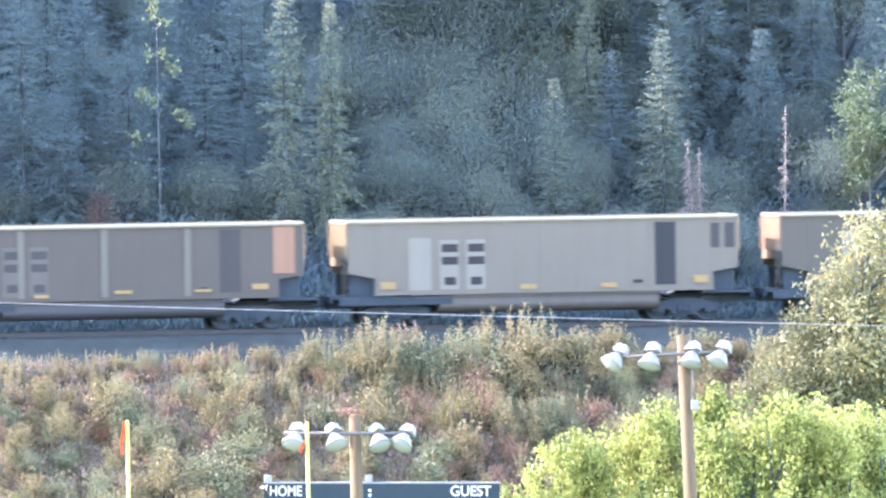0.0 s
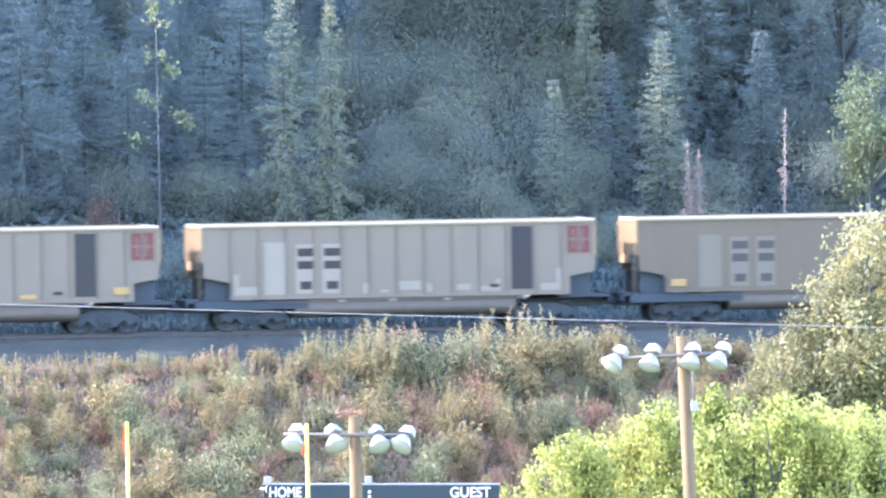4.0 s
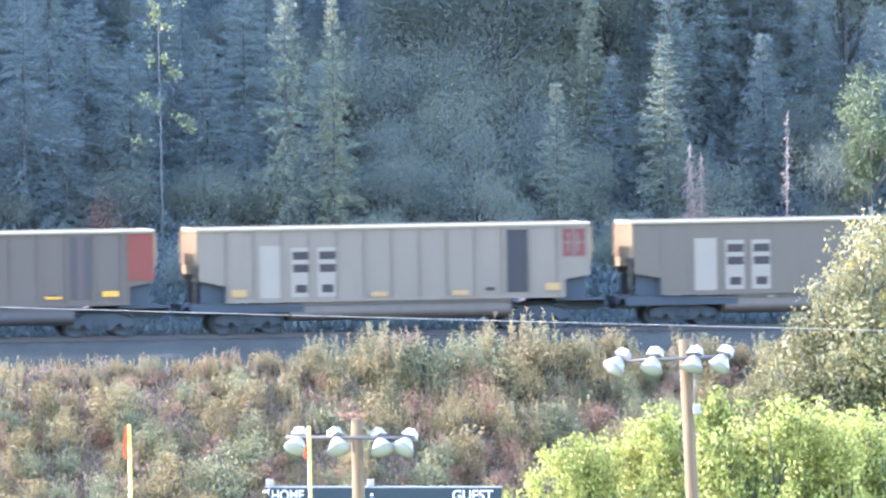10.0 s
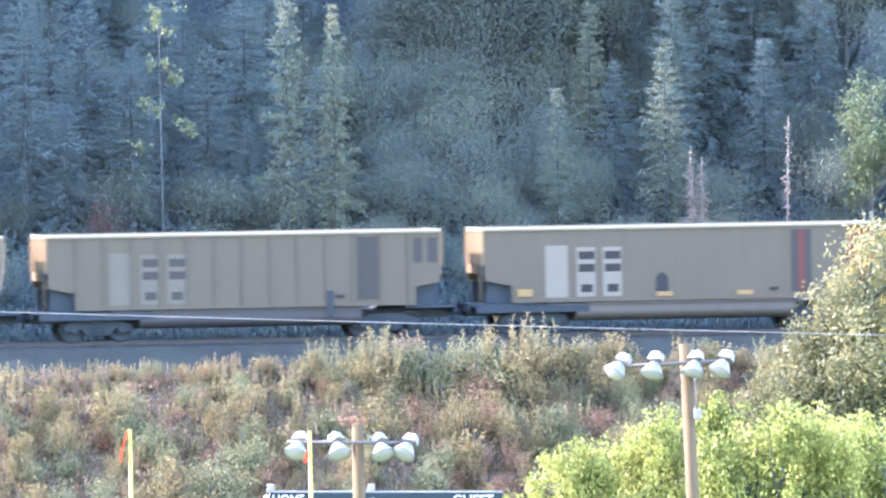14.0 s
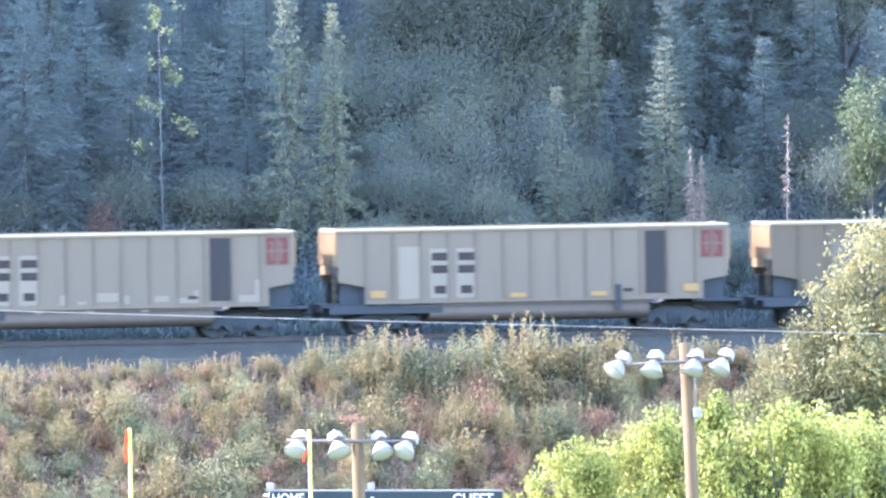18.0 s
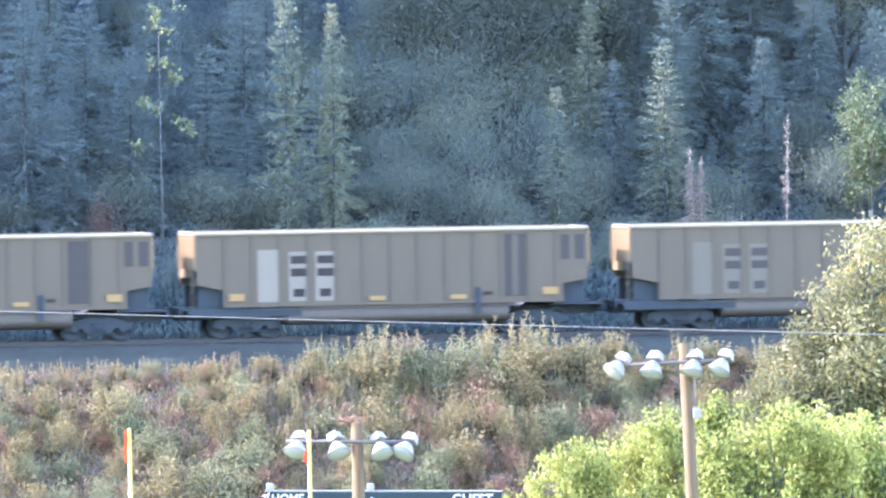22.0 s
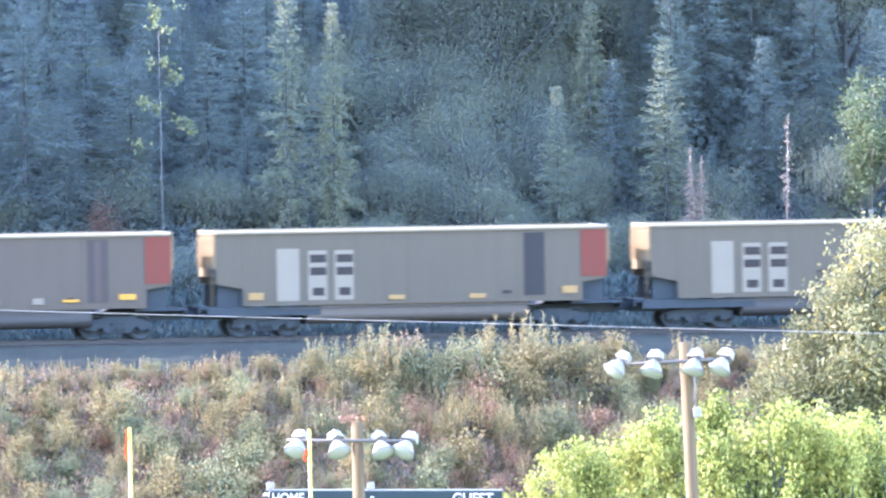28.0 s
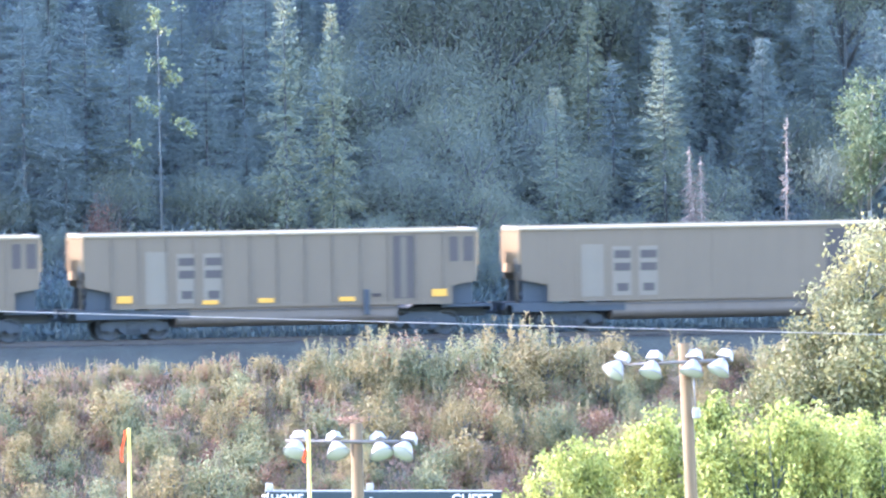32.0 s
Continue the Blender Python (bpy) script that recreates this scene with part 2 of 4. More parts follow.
# Blue in the olive and green shrub colours is raised for haze.
L_OLIVE = leaves("olive_shrub_leaves", ((0.1, (0.130, 0.119, 0.063)), (0.5, (0.206, 0.174, 0.086)), (0.9, (0.311, 0.245, 0.122))), 0.32)
L_GREEN = leaves("green_shrub_leaves", ((0.1, (0.121, 0.141, 0.085)), (0.5, (0.183, 0.195, 0.108)), (0.9, (0.276, 0.261, 0.138))), 0.32)
# Both rib paints are darker than the sides to imitate rib shadow lines.
M_RIB = paint("shadow_toned_rib", (0.064, 0.058, 0.045), (0.047, 0.042, 0.032), 0.4, 0.65)
M_LIGHT_RIB = paint("pale_rib", (0.083, 0.075, 0.061), (0.059, 0.053, 0.042), 0.35, 0.6)
# Shaded copy of the bark: shade and haze darken the colour itself.
M_SHADE_BARK = wood("shade_tinted_bark", (0.048, 0.062, 0.068), (0.036, 0.048, 0.052))
L_RUST = leaves("rust_shrub_leaves", ((0.1, (0.154, 0.095, 0.069)), (0.5, (0.233, 0.143, 0.100)), (0.9, (0.311, 0.199, 0.130))), 0.32)
L_RED = leaves("red_shrub_leaves", ((0.1, (0.162, 0.077, 0.048)), (0.5, (0.227, 0.108, 0.060)), (0.9, (0.292, 0.171, 0.077))), 0.32)
L_MAPLE = leaves("dull_red_shrub_leaves", ((0.1, (0.088, 0.075, 0.070)), (0.5, (0.119, 0.081, 0.072)), (0.9, (0.150, 0.092, 0.077))), 0.4, 0.7, 0.1)
L_PALE = leaves("dry_seed_heads", ((0.1, (0.164, 0.131, 0.106)), (0.5, (0.228, 0.185, 0.146)), (0.9, (0.306, 0.252, 0.197))), 0.32)
# Undergrowth colour holds the forest's blue haze.
L_FERN = leaves("hazed_undergrowth_leaves", ((0.1, (0.087, 0.126, 0.148)), (0.5, (0.102, 0.140, 0.151)), (0.9, (0.122, 0.156, 0.144))), 0.45, 0.8, 0.05)
# Sedge tone stands in for the hazy shade behind the wagons.
L_SEDGE = leaves("shade_toned_blades", ((0.1, (0.072, 0.112, 0.122)), (0.5, (0.086, 0.126, 0.130)), (0.9, (0.104, 0.144, 0.133))), 0.4, 0.8, 0.05)
# Herb colours hold extra blue for haze.
L_HERB = leaves("bank_herb_leaves", ((0.1, (0.106, 0.107, 0.071)), (0.35, (0.167, 0.149, 0.093)), (0.6, (0.211, 0.145, 0.106)), (0.8, (0.237, 0.142, 0.106)), (1.0, (0.299, 0.221, 0.169))), 0.34)
L_GRASS = leaves("dry_grass_blades", ((0.1, (0.126, 0.117, 0.054)), (0.5, (0.216, 0.180, 0.081)), (0.9, (0.324, 0.252, 0.126))), 0.3)


# ---- mesh tools ----
def box(bm, x0, x1, y0, y1, z0, z1):
    v = [bm.verts.new((x, y, z)) for x in (x0, x1) for y in (y0, y1) for z in (z0, z1)]
    for a in ((0, 1, 3, 2), (4, 6, 7, 5), (0, 4, 5, 1), (2, 3, 7, 6), (0, 2, 6, 4), (1, 5, 7, 3)):
        bm.faces.new([v[i] for i in a])
    return bm


def boxed(*b):
    return box(bmesh.new(), *b)


def bevelled(bm, width, segments=2):
    bmesh.ops.bevel(bm, geom=bm.edges[:], offset=width, segments=segments, affect="EDGES")
    return bm


def prism(points, y0, y1):
    """A flat outline in x and z, given thickness along y."""
    bm = bmesh.new()
    a = [bm.verts.new((x, y0, z)) for x, z in points]
    b = [bm.verts.new((x, y1, z)) for x, z in points]
    bm.faces.new(a)
    bm.faces.new(b[::-1])
    n = len(points)
    for i in range(n):
        bm.faces.new((a[i], b[i], b[(i + 1) % n], a[(i + 1) % n]))
    bmesh.ops.recalc_face_normals(bm, faces=bm.faces[:])
    return bm


def tube(bm, a, b, ra, rb, sides=8):
    a, b = Vector(a), Vector(b)
    q = (b - a).to_track_quat("Z", "Y")
    rings = []
    for c, r in ((a, ra), (b, rb)):
        rings.append([bm.verts.new(c + q @ Vector((r * math.cos(i * math.tau / sides), r * math.sin(i * math.tau / sides), 0))) for i in range(sides)])
    for i in range(sides):
        j = (i + 1) % sides
        bm.faces.new((rings[0][i], rings[0][j], rings[1][j], rings[1][i])).smooth = True
    bm.faces.new(rings[0][::-1])
    bm.faces.new(rings[1])
    return bm


def lathe(profile, sides=20, cap=False):
    """A turned shell round the z axis from (radius, z) pairs."""
    bm = bmesh.new()
    rings = [[bm.verts.new((r * math.cos(i * math.tau / sides), r * math.sin(i * math.tau / sides), z)) for i in range(sides)] for r, z in profile]
    for u, v in zip(rings, rings[1:]):
        for i in range(sides):
            j = (i + 1) % sides
            bm.faces.new((u[i], u[j], v[j], v[i])).smooth = True
    if cap:
        bm.faces.new(rings[0][::-1])
        bm.faces.new(rings[-1])
    return bm


def moved(bm, m):
    bmesh.ops.transform(bm, matrix=m, verts=bm.verts[:])
    return bm


def mesh_of(name, bm, material):
    me = bpy.data.meshes.new(name)
    bm.to_mesh(me)
    bm.free()
    me.materials.append(material)
    return me


def part(name, shape, material, parent, label="", m=None):
    me = shape if isinstance(shape, bpy.types.Mesh) else mesh_of(name, shape, material)
    ob = new(name, me)
    ob.parent = parent
    if m is not None:
        ob.matrix_basis = m
    return tagged(ob, label)


STORE = {}


def shared(key, make, material):
    """One mesh for all the parts that look alike."""
    k = (key, material.name)
    if k not in STORE:
        STORE[k] = mesh_of(key, make(), material)
    return STORE[k]


def thing(name, label, category, group="", m=None, kind=""):
    ob = tagged(new(name), label, category, group, kind)
    if m is not None:
        ob.matrix_basis = m
    return ob


def solid(name, verts, faces, material, smooth=False):
    me = bpy.data.meshes.new(name)
    me.from_pydata([tuple(v) for v in verts], [], faces)
    me.materials.append(material)
    if smooth:
        me.shade_smooth()
    return me


def leaf_mesh(name, centres, along, length, width, material, rng, fold=0.25):
    """Many small folded leaves: four corners each, two triangles."""
    c, d = np.asarray(centres, float), np.asarray(along, float)
    n = len(c)
    d /= np.linalg.norm(d, axis=1)[:, None] + 1e-9
    r = rng.normal(size=(n, 3))
    side = np.cross(d, r)
    side /= np.linalg.norm(side, axis=1)[:, None] + 1e-9
    up = np.cross(side, d)
    L = (np.asarray(length) * np.ones(n))[:, None] * rng.uniform(0.7, 1.3, (n, 1))
    Wd = (np.asarray(width) * np.ones(n))[:, None] * rng.uniform(0.7, 1.3, (n, 1))
    v = np.empty((n, 4, 3))
    v[:, 0] = c
    v[:, 1] = c + d * L * 0.5 + side * Wd * 0.5 + up * Wd * fold
    v[:, 2] = c + d * L
    v[:, 3] = c + d * L * 0.5 - side * Wd * 0.5 + up * Wd * fold
    i = np.arange(n) * 4
    f = np.concatenate([np.stack([i, i + 1, i + 2], 1), np.stack([i, i + 2, i + 3], 1)])
    me = bpy.data.meshes.new(name)
    me.from_pydata(v.reshape(-1, 3).tolist(), [], f.tolist())
    me.materials.append(material)
    return me


# ---- the ground: one sheet to the horizon, in strips of its own cover ----
def axis(*runs):
    out = []
    for a, b, n in runs:
        out += [a + (b - a) * i / n for i in range(n)]
    return out + [runs[-1][1]]


def ground_sheet():
    ps = axis((-2400, -500, 10), (-500, -60, 22), (-60, 70, 130), (70, 500, 22), (500, 2400, 10))
    qs = axis((-2400, -640, 8), (-640, -430, 14), (-430, -22, 14), (-22, -5.6, 28), (-5.6, -3.7, 3), (-3.7, 3.4, 14), (3.4, 8, 6), (8, 40, 40), (40, 120, 16), (120, 900, 12), (900, 2400, 6))
    verts = [spot(p, q, land(p, q)) for q in qs for p in ps]
    w = len(ps)
    faces = [(j * w + i, j * w + i + 1, (j + 1) * w + i + 1, (j + 1) * w + i) for j in range(len(qs) - 1) for i in range(w - 1)]
    me = solid("ground", verts, faces, M_FIELD, True)
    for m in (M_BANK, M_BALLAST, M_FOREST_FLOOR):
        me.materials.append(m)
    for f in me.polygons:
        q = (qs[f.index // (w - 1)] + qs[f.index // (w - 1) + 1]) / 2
        # Floor cover begins at 4.4 so its colour darkens the ground behind the wagons.
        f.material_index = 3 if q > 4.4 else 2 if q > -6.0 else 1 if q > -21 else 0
    return tagged(new("ground", me), "grassy field, weedy bank, ballast bed and forest slope", "ground", kind="structure")


ground_sheet()


def railway():
    track = tagged(new("railway_track"), "single steel railway track on dark ballast", "railway track", kind="structure")
    track.matrix_basis = Matrix.Translation((0, 600, 0)) @ pose(0, 0, 0, 0, 0, 11.5)
    for side in (-0.7175, 0.7175):
        prof = ((-0.07, -0.17), (0.07, -0.17), (0.07, -0.155), (0.012, -0.14), (0.012, -0.045), (0.036, -0.035), (0.036, 0.0), (-0.036, 0.0), (-0.036, -0.035), (-0.012, -0.045), (-0.012, -0.14), (-0.07, -0.155))
        bm = prism(prof, -520, 520)
        moved(bm, pose(side, 0, 0))
        moved(bm, pose(0, 0, 0, 0, 0, 90))
        part("rail", bm, M_RAIL, track, "steel rail")
    tie = mesh_of("tie", bevelled(boxed(-0.115, 0.115, -1.3, 1.3, -0.35, -0.17), 0.015, 1), M_TIE)
    for i in range(-70, 71):
        part("tie", tie, M_TIE, track, m=pose(i * 0.53, 0, 0))


railway()


# ---- coal wagons ----
HALF, WIDE, TOP = 7.26, 1.55, 3.90          # half the body's length, half its width, height over the rail
SILL = 1.20
SIDE = ((0, 3.75), (14.52, 3.75), (14.52, 1.96), (13.60, 1.80), (13.60, SILL), (1.05, SILL), (1.05, 1.74), (0, 1.96))


def side_plate():
    return prism([(x - HALF, z) for x, z in SIDE], -0.03, 0.03)


def chord():
    # a hollow rolled edge, upper face tilted out so the camera sees it bright
    prof = ((-0.11, 3.755), (0.10, 3.755), (0.10, TOP), (0.05, TOP), (-0.11, 3.82))
    bm = prism(prof, -HALF - 0.02, HALF + 0.02)
    moved(bm, pose(0, 0, 0, 0, 0, 90))
    return bm


def end_chord():
    return bevelled(boxed(-0.08, 0.08, -1.44, 1.44, 3.72, TOP - 0.01), 0.02, 1)


def end_sheet():
    """End wall with two pressed folds; its farther half hangs lower."""
    outline = ((-1.52, 2.52), (-0.10, 2.52), (-0.10, 2.20), (1.52, 2.20), (1.52, 3.72), (-1.52, 3.72))
    return moved(prism(outline, -0.03, 0.03), pose(0, 0, 0, 0, 0, 90))


def end_post():
    return bevelled(boxed(-0.10, -0.031, -0.05, 0.05, 2.53, 3.71), 0.012, 1)


def slope_sheet():
    bm = bmesh.new()
    v = [bm.verts.new(c) for c in ((0.0, -1.5, 2.5), (0.0, 1.5, 2.5), (2.6, 1.5, 1.0), (2.6, -1.5, 1.0), (0.0, -1.5, 2.46), (0.0, 1.5, 2.46), (2.6, 1.5, 0.96), (2.6, -1.5, 0.96))]
    for a in ((0, 3, 2, 1), (4, 5, 6, 7), (0, 1, 5, 4), (2, 3, 7, 6), (1, 2, 6, 5), (0, 4, 7, 3)):
        bm.faces.new([v[i] for i in a])
    return bm


def belly():
    """The tub that hangs between the trucks, rounded underneath."""
    prof = [(-1.46, SILL)] + [(-1.46 + 0.5 * (1 - math.cos(a)), 0.78 - 0.34 * math.sin(a)) for a in [i * math.pi / 12 for i in range(7)]]
    prof += [(-x, z) for x, z in prof[::-1]]
    bm = prism(prof, 3.42 - HALF, 11.60 - HALF)
    moved(bm, pose(0, 0, 0, 0, 0, -90))
    return bm


# the end of the underframe, piece by piece: name, box
# The long side strip is added as a dark sheet for shade above the truck.
UNDERFRAME = (("deck", (-0.55, 1.30, -1.40, 1.40, 1.02, 1.12)), ("end_sill", (-0.60, -0.552, -1.45, 1.45, 0.86, 1.14)), ("draft_sill", (-0.5, 3.9, -0.53, -0.37, 0.66, 1.017)),
              ("draft_sill", (-0.5, 3.9, 0.37, 0.53, 0.66, 1.017)), ("skirt", (-0.3, 3.9, -1.47, -1.42, 0.78, 1.10)), ("bulkhead", (0.9, 1.2, -1.41, 1.41, 1.123, 1.75)))


def gusset():
    """Dark plate added in the side's cut corner to fill the shade under the slope sheet."""
    return prism(((0.10, 1.13), (1.04, 1.13), (1.04, 1.70), (0.55, 1.86), (0.10, 1.92)), -1.30, -1.26)


def ladder():
    bm = bmesh.new()
    for y in (-1.48, -1.06):
        tube(bm, (-0.10, y, 1.05), (-0.10, y, 2.75), 0.022, 0.022, 6)
    for i in range(6):
        tube(bm, (-0.10, -1.48, 1.15 + i * 0.29), (-0.10, -1.06, 1.15 + i * 0.29), 0.016, 0.016, 6)
    return bm


def coupler():
    bm = boxed(-0.82, -0.4, -0.11, 0.11, 0.72, 0.98)
    return bevelled(bm, 0.03, 1)


def brake_gear():
    bm = tube(bmesh.new(), (0.35, -1.0, 1.35), (0.35, -0.4, 1.35), 0.18, 0.18, 10)
    box(bm, 0.15, 0.6, -0.4, -0.2, 1.12, 1.5)
    return bm


def truck_frame():
    """Cast side frame with a spring nest between two journal boxes."""
    outline = ((-1.22, 0.36), (-1.22, 0.62), (-0.75, 0.76), (-0.45, 0.84), (0.45, 0.84), (0.75, 0.76), (1.22, 0.62), (1.22, 0.36), (0.62, 0.46), (0.42, 0.24), (-0.42, 0.24), (-0.62, 0.46))
    bm = prism(outline, -0.07, 0.07)
    for x in (-0.89, 0.89):
        tube(bm, (x, -0.13, 0.46), (x, 0.1, 0.46), 0.15, 0.15, 12)
    for x in (-0.2, 0.0, 0.2):
        tube(bm, (x, -0.06, 0.30), (x, -0.06, 0.62), 0.08, 0.08, 8)
    return bm


def wheelset():
    bm = bmesh.new()
    for s in (-1, 1):
        w = lathe(((0.07, -0.065), (0.20, -0.03), (0.36, -0.02), (0.37, -0.065), (0.457, -0.065), (0.457, 0.05), (0.482, 0.055), (0.482, 0.075), (0.37, 0.075), (0.36, 0.02), (0.20, 0.03), (0.07, 0.065)), 16, True)
        for k in range(4):
            a = k * math.pi / 2
            box(w, 0.25 * math.cos(a) - 0.03, 0.25 * math.cos(a) + 0.03, 0.25 * math.sin(a) - 0.03, 0.25 * math.sin(a) + 0.03, -0.06, 0.06)
        moved(w, pose(0, 0, 0, 90, 0, 0) if s > 0 else pose(0, 0, 0, -90, 0, 0))
        moved(w, pose(0, -0.73 if s > 0 else 0.73, 0))
        me = bpy.data.meshes.new("wheel_tmp")
        w.to_mesh(me)
        w.free()
        bm.from_mesh(me)
        bpy.data.meshes.remove(me)
    tube(bm, (0, -1.0, 0), (0, 1.0, 0), 0.075, 0.075, 10)
    return bm


def side_panel(x0, x1, z0, z1, depth=0.012):
    """A flat plate or stencil on the near side, at x from the body's left end."""
    return boxed(x0 - HALF, x1 - HALF, -WIDE - 0.03 - depth, -WIDE - 0.029, z0, z1)


def stroke(points, wide):
    """A sprayed line on the near side: one flat ribbon along the points."""
    bm = bmesh.new()
    rows = []
    for k, (x, z) in enumerate(points):
        (xa, za), (xb, zb) = points[max(0, k - 1)], points[min(len(points) - 1, k + 1)]
        n = Vector((za - zb, xb - xa)).normalized() * wide / 2
        rows.append([bm.verts.new((x + e * n.x - HALF, -WIDE - 0.036, z + e * n.y)) for e in (-1, 1)])
    for u, v in zip(rows, rows[1:]):
        bm.faces.new((u[0], v[0], v[1], u[1]))
    bmesh.ops.solidify(bm, geom=bm.faces[:], thickness=0.004)
    return bm


WHEELSETS, WAGONS = [], []
# body: light, tan, brown, dark. ribs: 0 smooth, 1 ribbed, 2 ribbed with pale ribs. panel: 2 white, 1 dusty, 0 bare.
# mark at the end of the side: D two dark bars, H red plate with a white figure, R red, O orange red, U faded orange, N none.
# extras: y bright yellow stencils, o dusty yellow ones, w white stencils, d white dots, s striped dark panel, b pale belly, g spray paint, q white square, p brake post, k blue spot
FLEET = ("dark 2 1 U o", "light 0 2 D ob", "brown 0 2 O sdo", "light 1 2 H ob", "light 1 2 H wb", "tan 0 1 D obp", "dark 0 1 R sd",
         "tan 1 2 D bp", "dark 1 1 R ys", "light 1 2 H ob", "brown 0 2 H wqb", "light 0 2 H wb", "tan 1 1 D p", "tan 0 2 O skob",
         "brown 1 2 O sdo", "light 1 2 H wb", "light 1 2 H obp", "tan 1 1 D obp", "tan 1 1 D obp", "tan 1 2 D obps", "tan 1 1 D bp",
         "dark 0 1 R ysd", "brown 2 2 O sdw", "dark 0 1 R ysd", "brown 0 2 R ob", "brown 0 2 R sgd", "tan 1 1 D sp", "tan 1 1 D ybsp", "tan 0 1 D b")
BODY = {"light": M_LIGHT, "tan": M_TAN, "brown": M_BROWN, "dark": M_DARK}
WORDS = {"light": "pale weathered aluminium", "tan": "dusty tan", "brown": "brown-grey", "dark": "dark brown"}
ENDS = {"D": "two dark bars", "H": "a red and white plate", "R": "a red end panel", "O": "an orange-red end panel", "U": "a faded orange end panel", "N": "a plain end"}


def wagon(spec):
    tone, ribs, panel, mark, extras = spec.split()
    body = BODY[tone]
    words = f"{WORDS[tone]} {'ribbed' if ribs != '0' else 'smooth-sided'} coal wagon with {ENDS[mark]}"
    car = thing("coal_wagon", words, "railway wagon", "wagons of the coal train")
    for s in (-1, 1):
        flip = pose(0, 0, 0) if s < 0 else pose(0, 0, 0, 0, 0, 180)
        part("side_wall", shared("side_wall", side_plate, body), body, car, m=flip @ pose(0, -WIDE, 0))
        part("top_chord", shared("top_chord", chord, M_CHORD), M_CHORD, car, "pale bare-metal rim", m=pose(0, 0, 0, 0, 0, 0 if s < 0 else 180) @ pose(0, -WIDE, 0))
        end_m = M_END_RED if spec == "brown 0 2 O sdo" else M_END
        ends = pose(-HALF, 0, 0) if s < 0 else pose(HALF, 0, 0, 0, 0, 180)
        part("end_wall", shared("end_wall", end_sheet, end_m), end_m, car, "sunlit cream end sheet", m=ends)
        for y in (-1.46, -0.75, 0.0, 0.75, 1.46):
            part("end_post", shared("end_post", end_post, end_m), end_m, car, m=ends @ pose(0, y, 0))
        part("end_chord", shared("end_chord", end_chord, M_CHORD), M_CHORD, car, m=ends)
        part("slope_sheet", shared("slope_sheet", slope_sheet, M_BELLY_DARK), M_BELLY_DARK, car, m=ends)
        for i, (what, size) in enumerate(UNDERFRAME):
            part(what, shared(f"{what}{i}", lambda: boxed(*size), M_IRON), M_IRON, car, m=ends)
        for y in (0, 1):
            part("gusset", shared("gusset", gusset, M_IRON), M_IRON, car, m=ends @ pose(0, 2.56 * y, 0))
        part("ladder", shared("ladder", ladder, M_DULL), M_DULL, car, m=ends)
        part("coupler", shared("coupler", coupler, M_IRON), M_IRON, car, m=ends)
        truck = part("truck", shared("truck_bolster", lambda: bevelled(boxed(-0.2, 0.2, -1.1, 1.1, 0.36, 0.72), 0.03, 1), M_IRON), M_IRON, car, "black iron truck", m=pose(s * 5.35, 0, 0))
        for y in (-1.02, 1.02):
            part("side_frame", shared("side_frame", truck_frame, M_IRON), M_IRON, truck, m=pose(0, y, 0, 0, 0, 0 if y < 0 else 180))
        part("spring_plank", shared("spring_plank", lambda: bevelled(boxed(-0.34, 0.34, -1.0, 1.0, 0.22, 0.50), 0.02, 1), M_IRON), M_IRON, truck)
        for x in (-0.42, 0.42):
            part("brake_beam", shared("brake_beam", lambda: bevelled(boxed(-0.05, 0.05, -0.85, 0.85, 0.26, 0.58), 0.015, 1), M_IRON), M_IRON, truck, m=pose(x, 0, 0))
        for x in (-0.89, 0.89):
            WHEELSETS.append((part("wheelset", shared("wheelset", wheelset, M_WHEEL), M_WHEEL, truck, m=pose(x, 0, 0.457)), x))
    part("floor", shared("floor", lambda: boxed(-4.7, 4.7, -1.5, 1.5, 1.0, 1.05), M_BELLY_DARK), M_BELLY_DARK, car)
    under = M_BELLY if "b" in extras else M_BELLY_DARK if tone in ("brown", "dark", "tan") else M_RIB
    part("belly", shared("belly", belly, under), under, car)
    part("side_sill", shared("side_sill", lambda: boxed(1.0 - HALF, 13.6 - HALF, -WIDE - 0.06, -WIDE - 0.031, 1.14, 1.26), body), body, car)
    part("brake_cylinder", shared("brake_cylinder", brake_gear, M_IRON), M_IRON, car, m=pose(-HALF, 0, 0))
    # ribs and seams along the near side and the far one
    rib_m = M_DULL if ribs == "2" else body if ribs == "0" else {"light": M_LIGHT_RIB, "tan": M_RIB}.get(tone, body)
    for i in range(1, 14):
        if ribs == "0" and i not in (1, 2, 7, 11):
            continue
        if spec.startswith("dark 2 1") and i not in (4, 7, 10):
            continue
        wide = 0.036 if ribs == "1" else 0.12 if ribs == "2" else 0.03
        deep = 0.05 if ribs != "0" else 0.014
        low = SILL
        for s in (-1, 1):
            part("rib", shared(f"rib{ribs}", lambda: bevelled(boxed(-wide, wide, -WIDE - 0.03 - deep, -WIDE - 0.028, low + 0.06, 3.72), 0.008, 1), rib_m), rib_m, car, m=pose((i * 1.024 - HALF) * -s, 0, 0, 0, 0, 0 if s < 0 else 180))
    if panel != "0":
        pm = M_WHITE if panel == "2" else M_SOOT if tone == "dark" else M_DULL
        part("white_plate" if panel == "2" else "plate", shared("plate", lambda: side_panel(2.26, 3.09, 1.30, 3.20, 0.014), pm), pm, car)
        block = M_BLOCK if panel == "2" else M_SLATE
        for x in (3.42, 4.40):
            plate = part("data_plate", shared(f"data_plate{x}", lambda: side_panel(x, x + 0.70, 1.32, 3.12, 0.014), pm), pm, car)
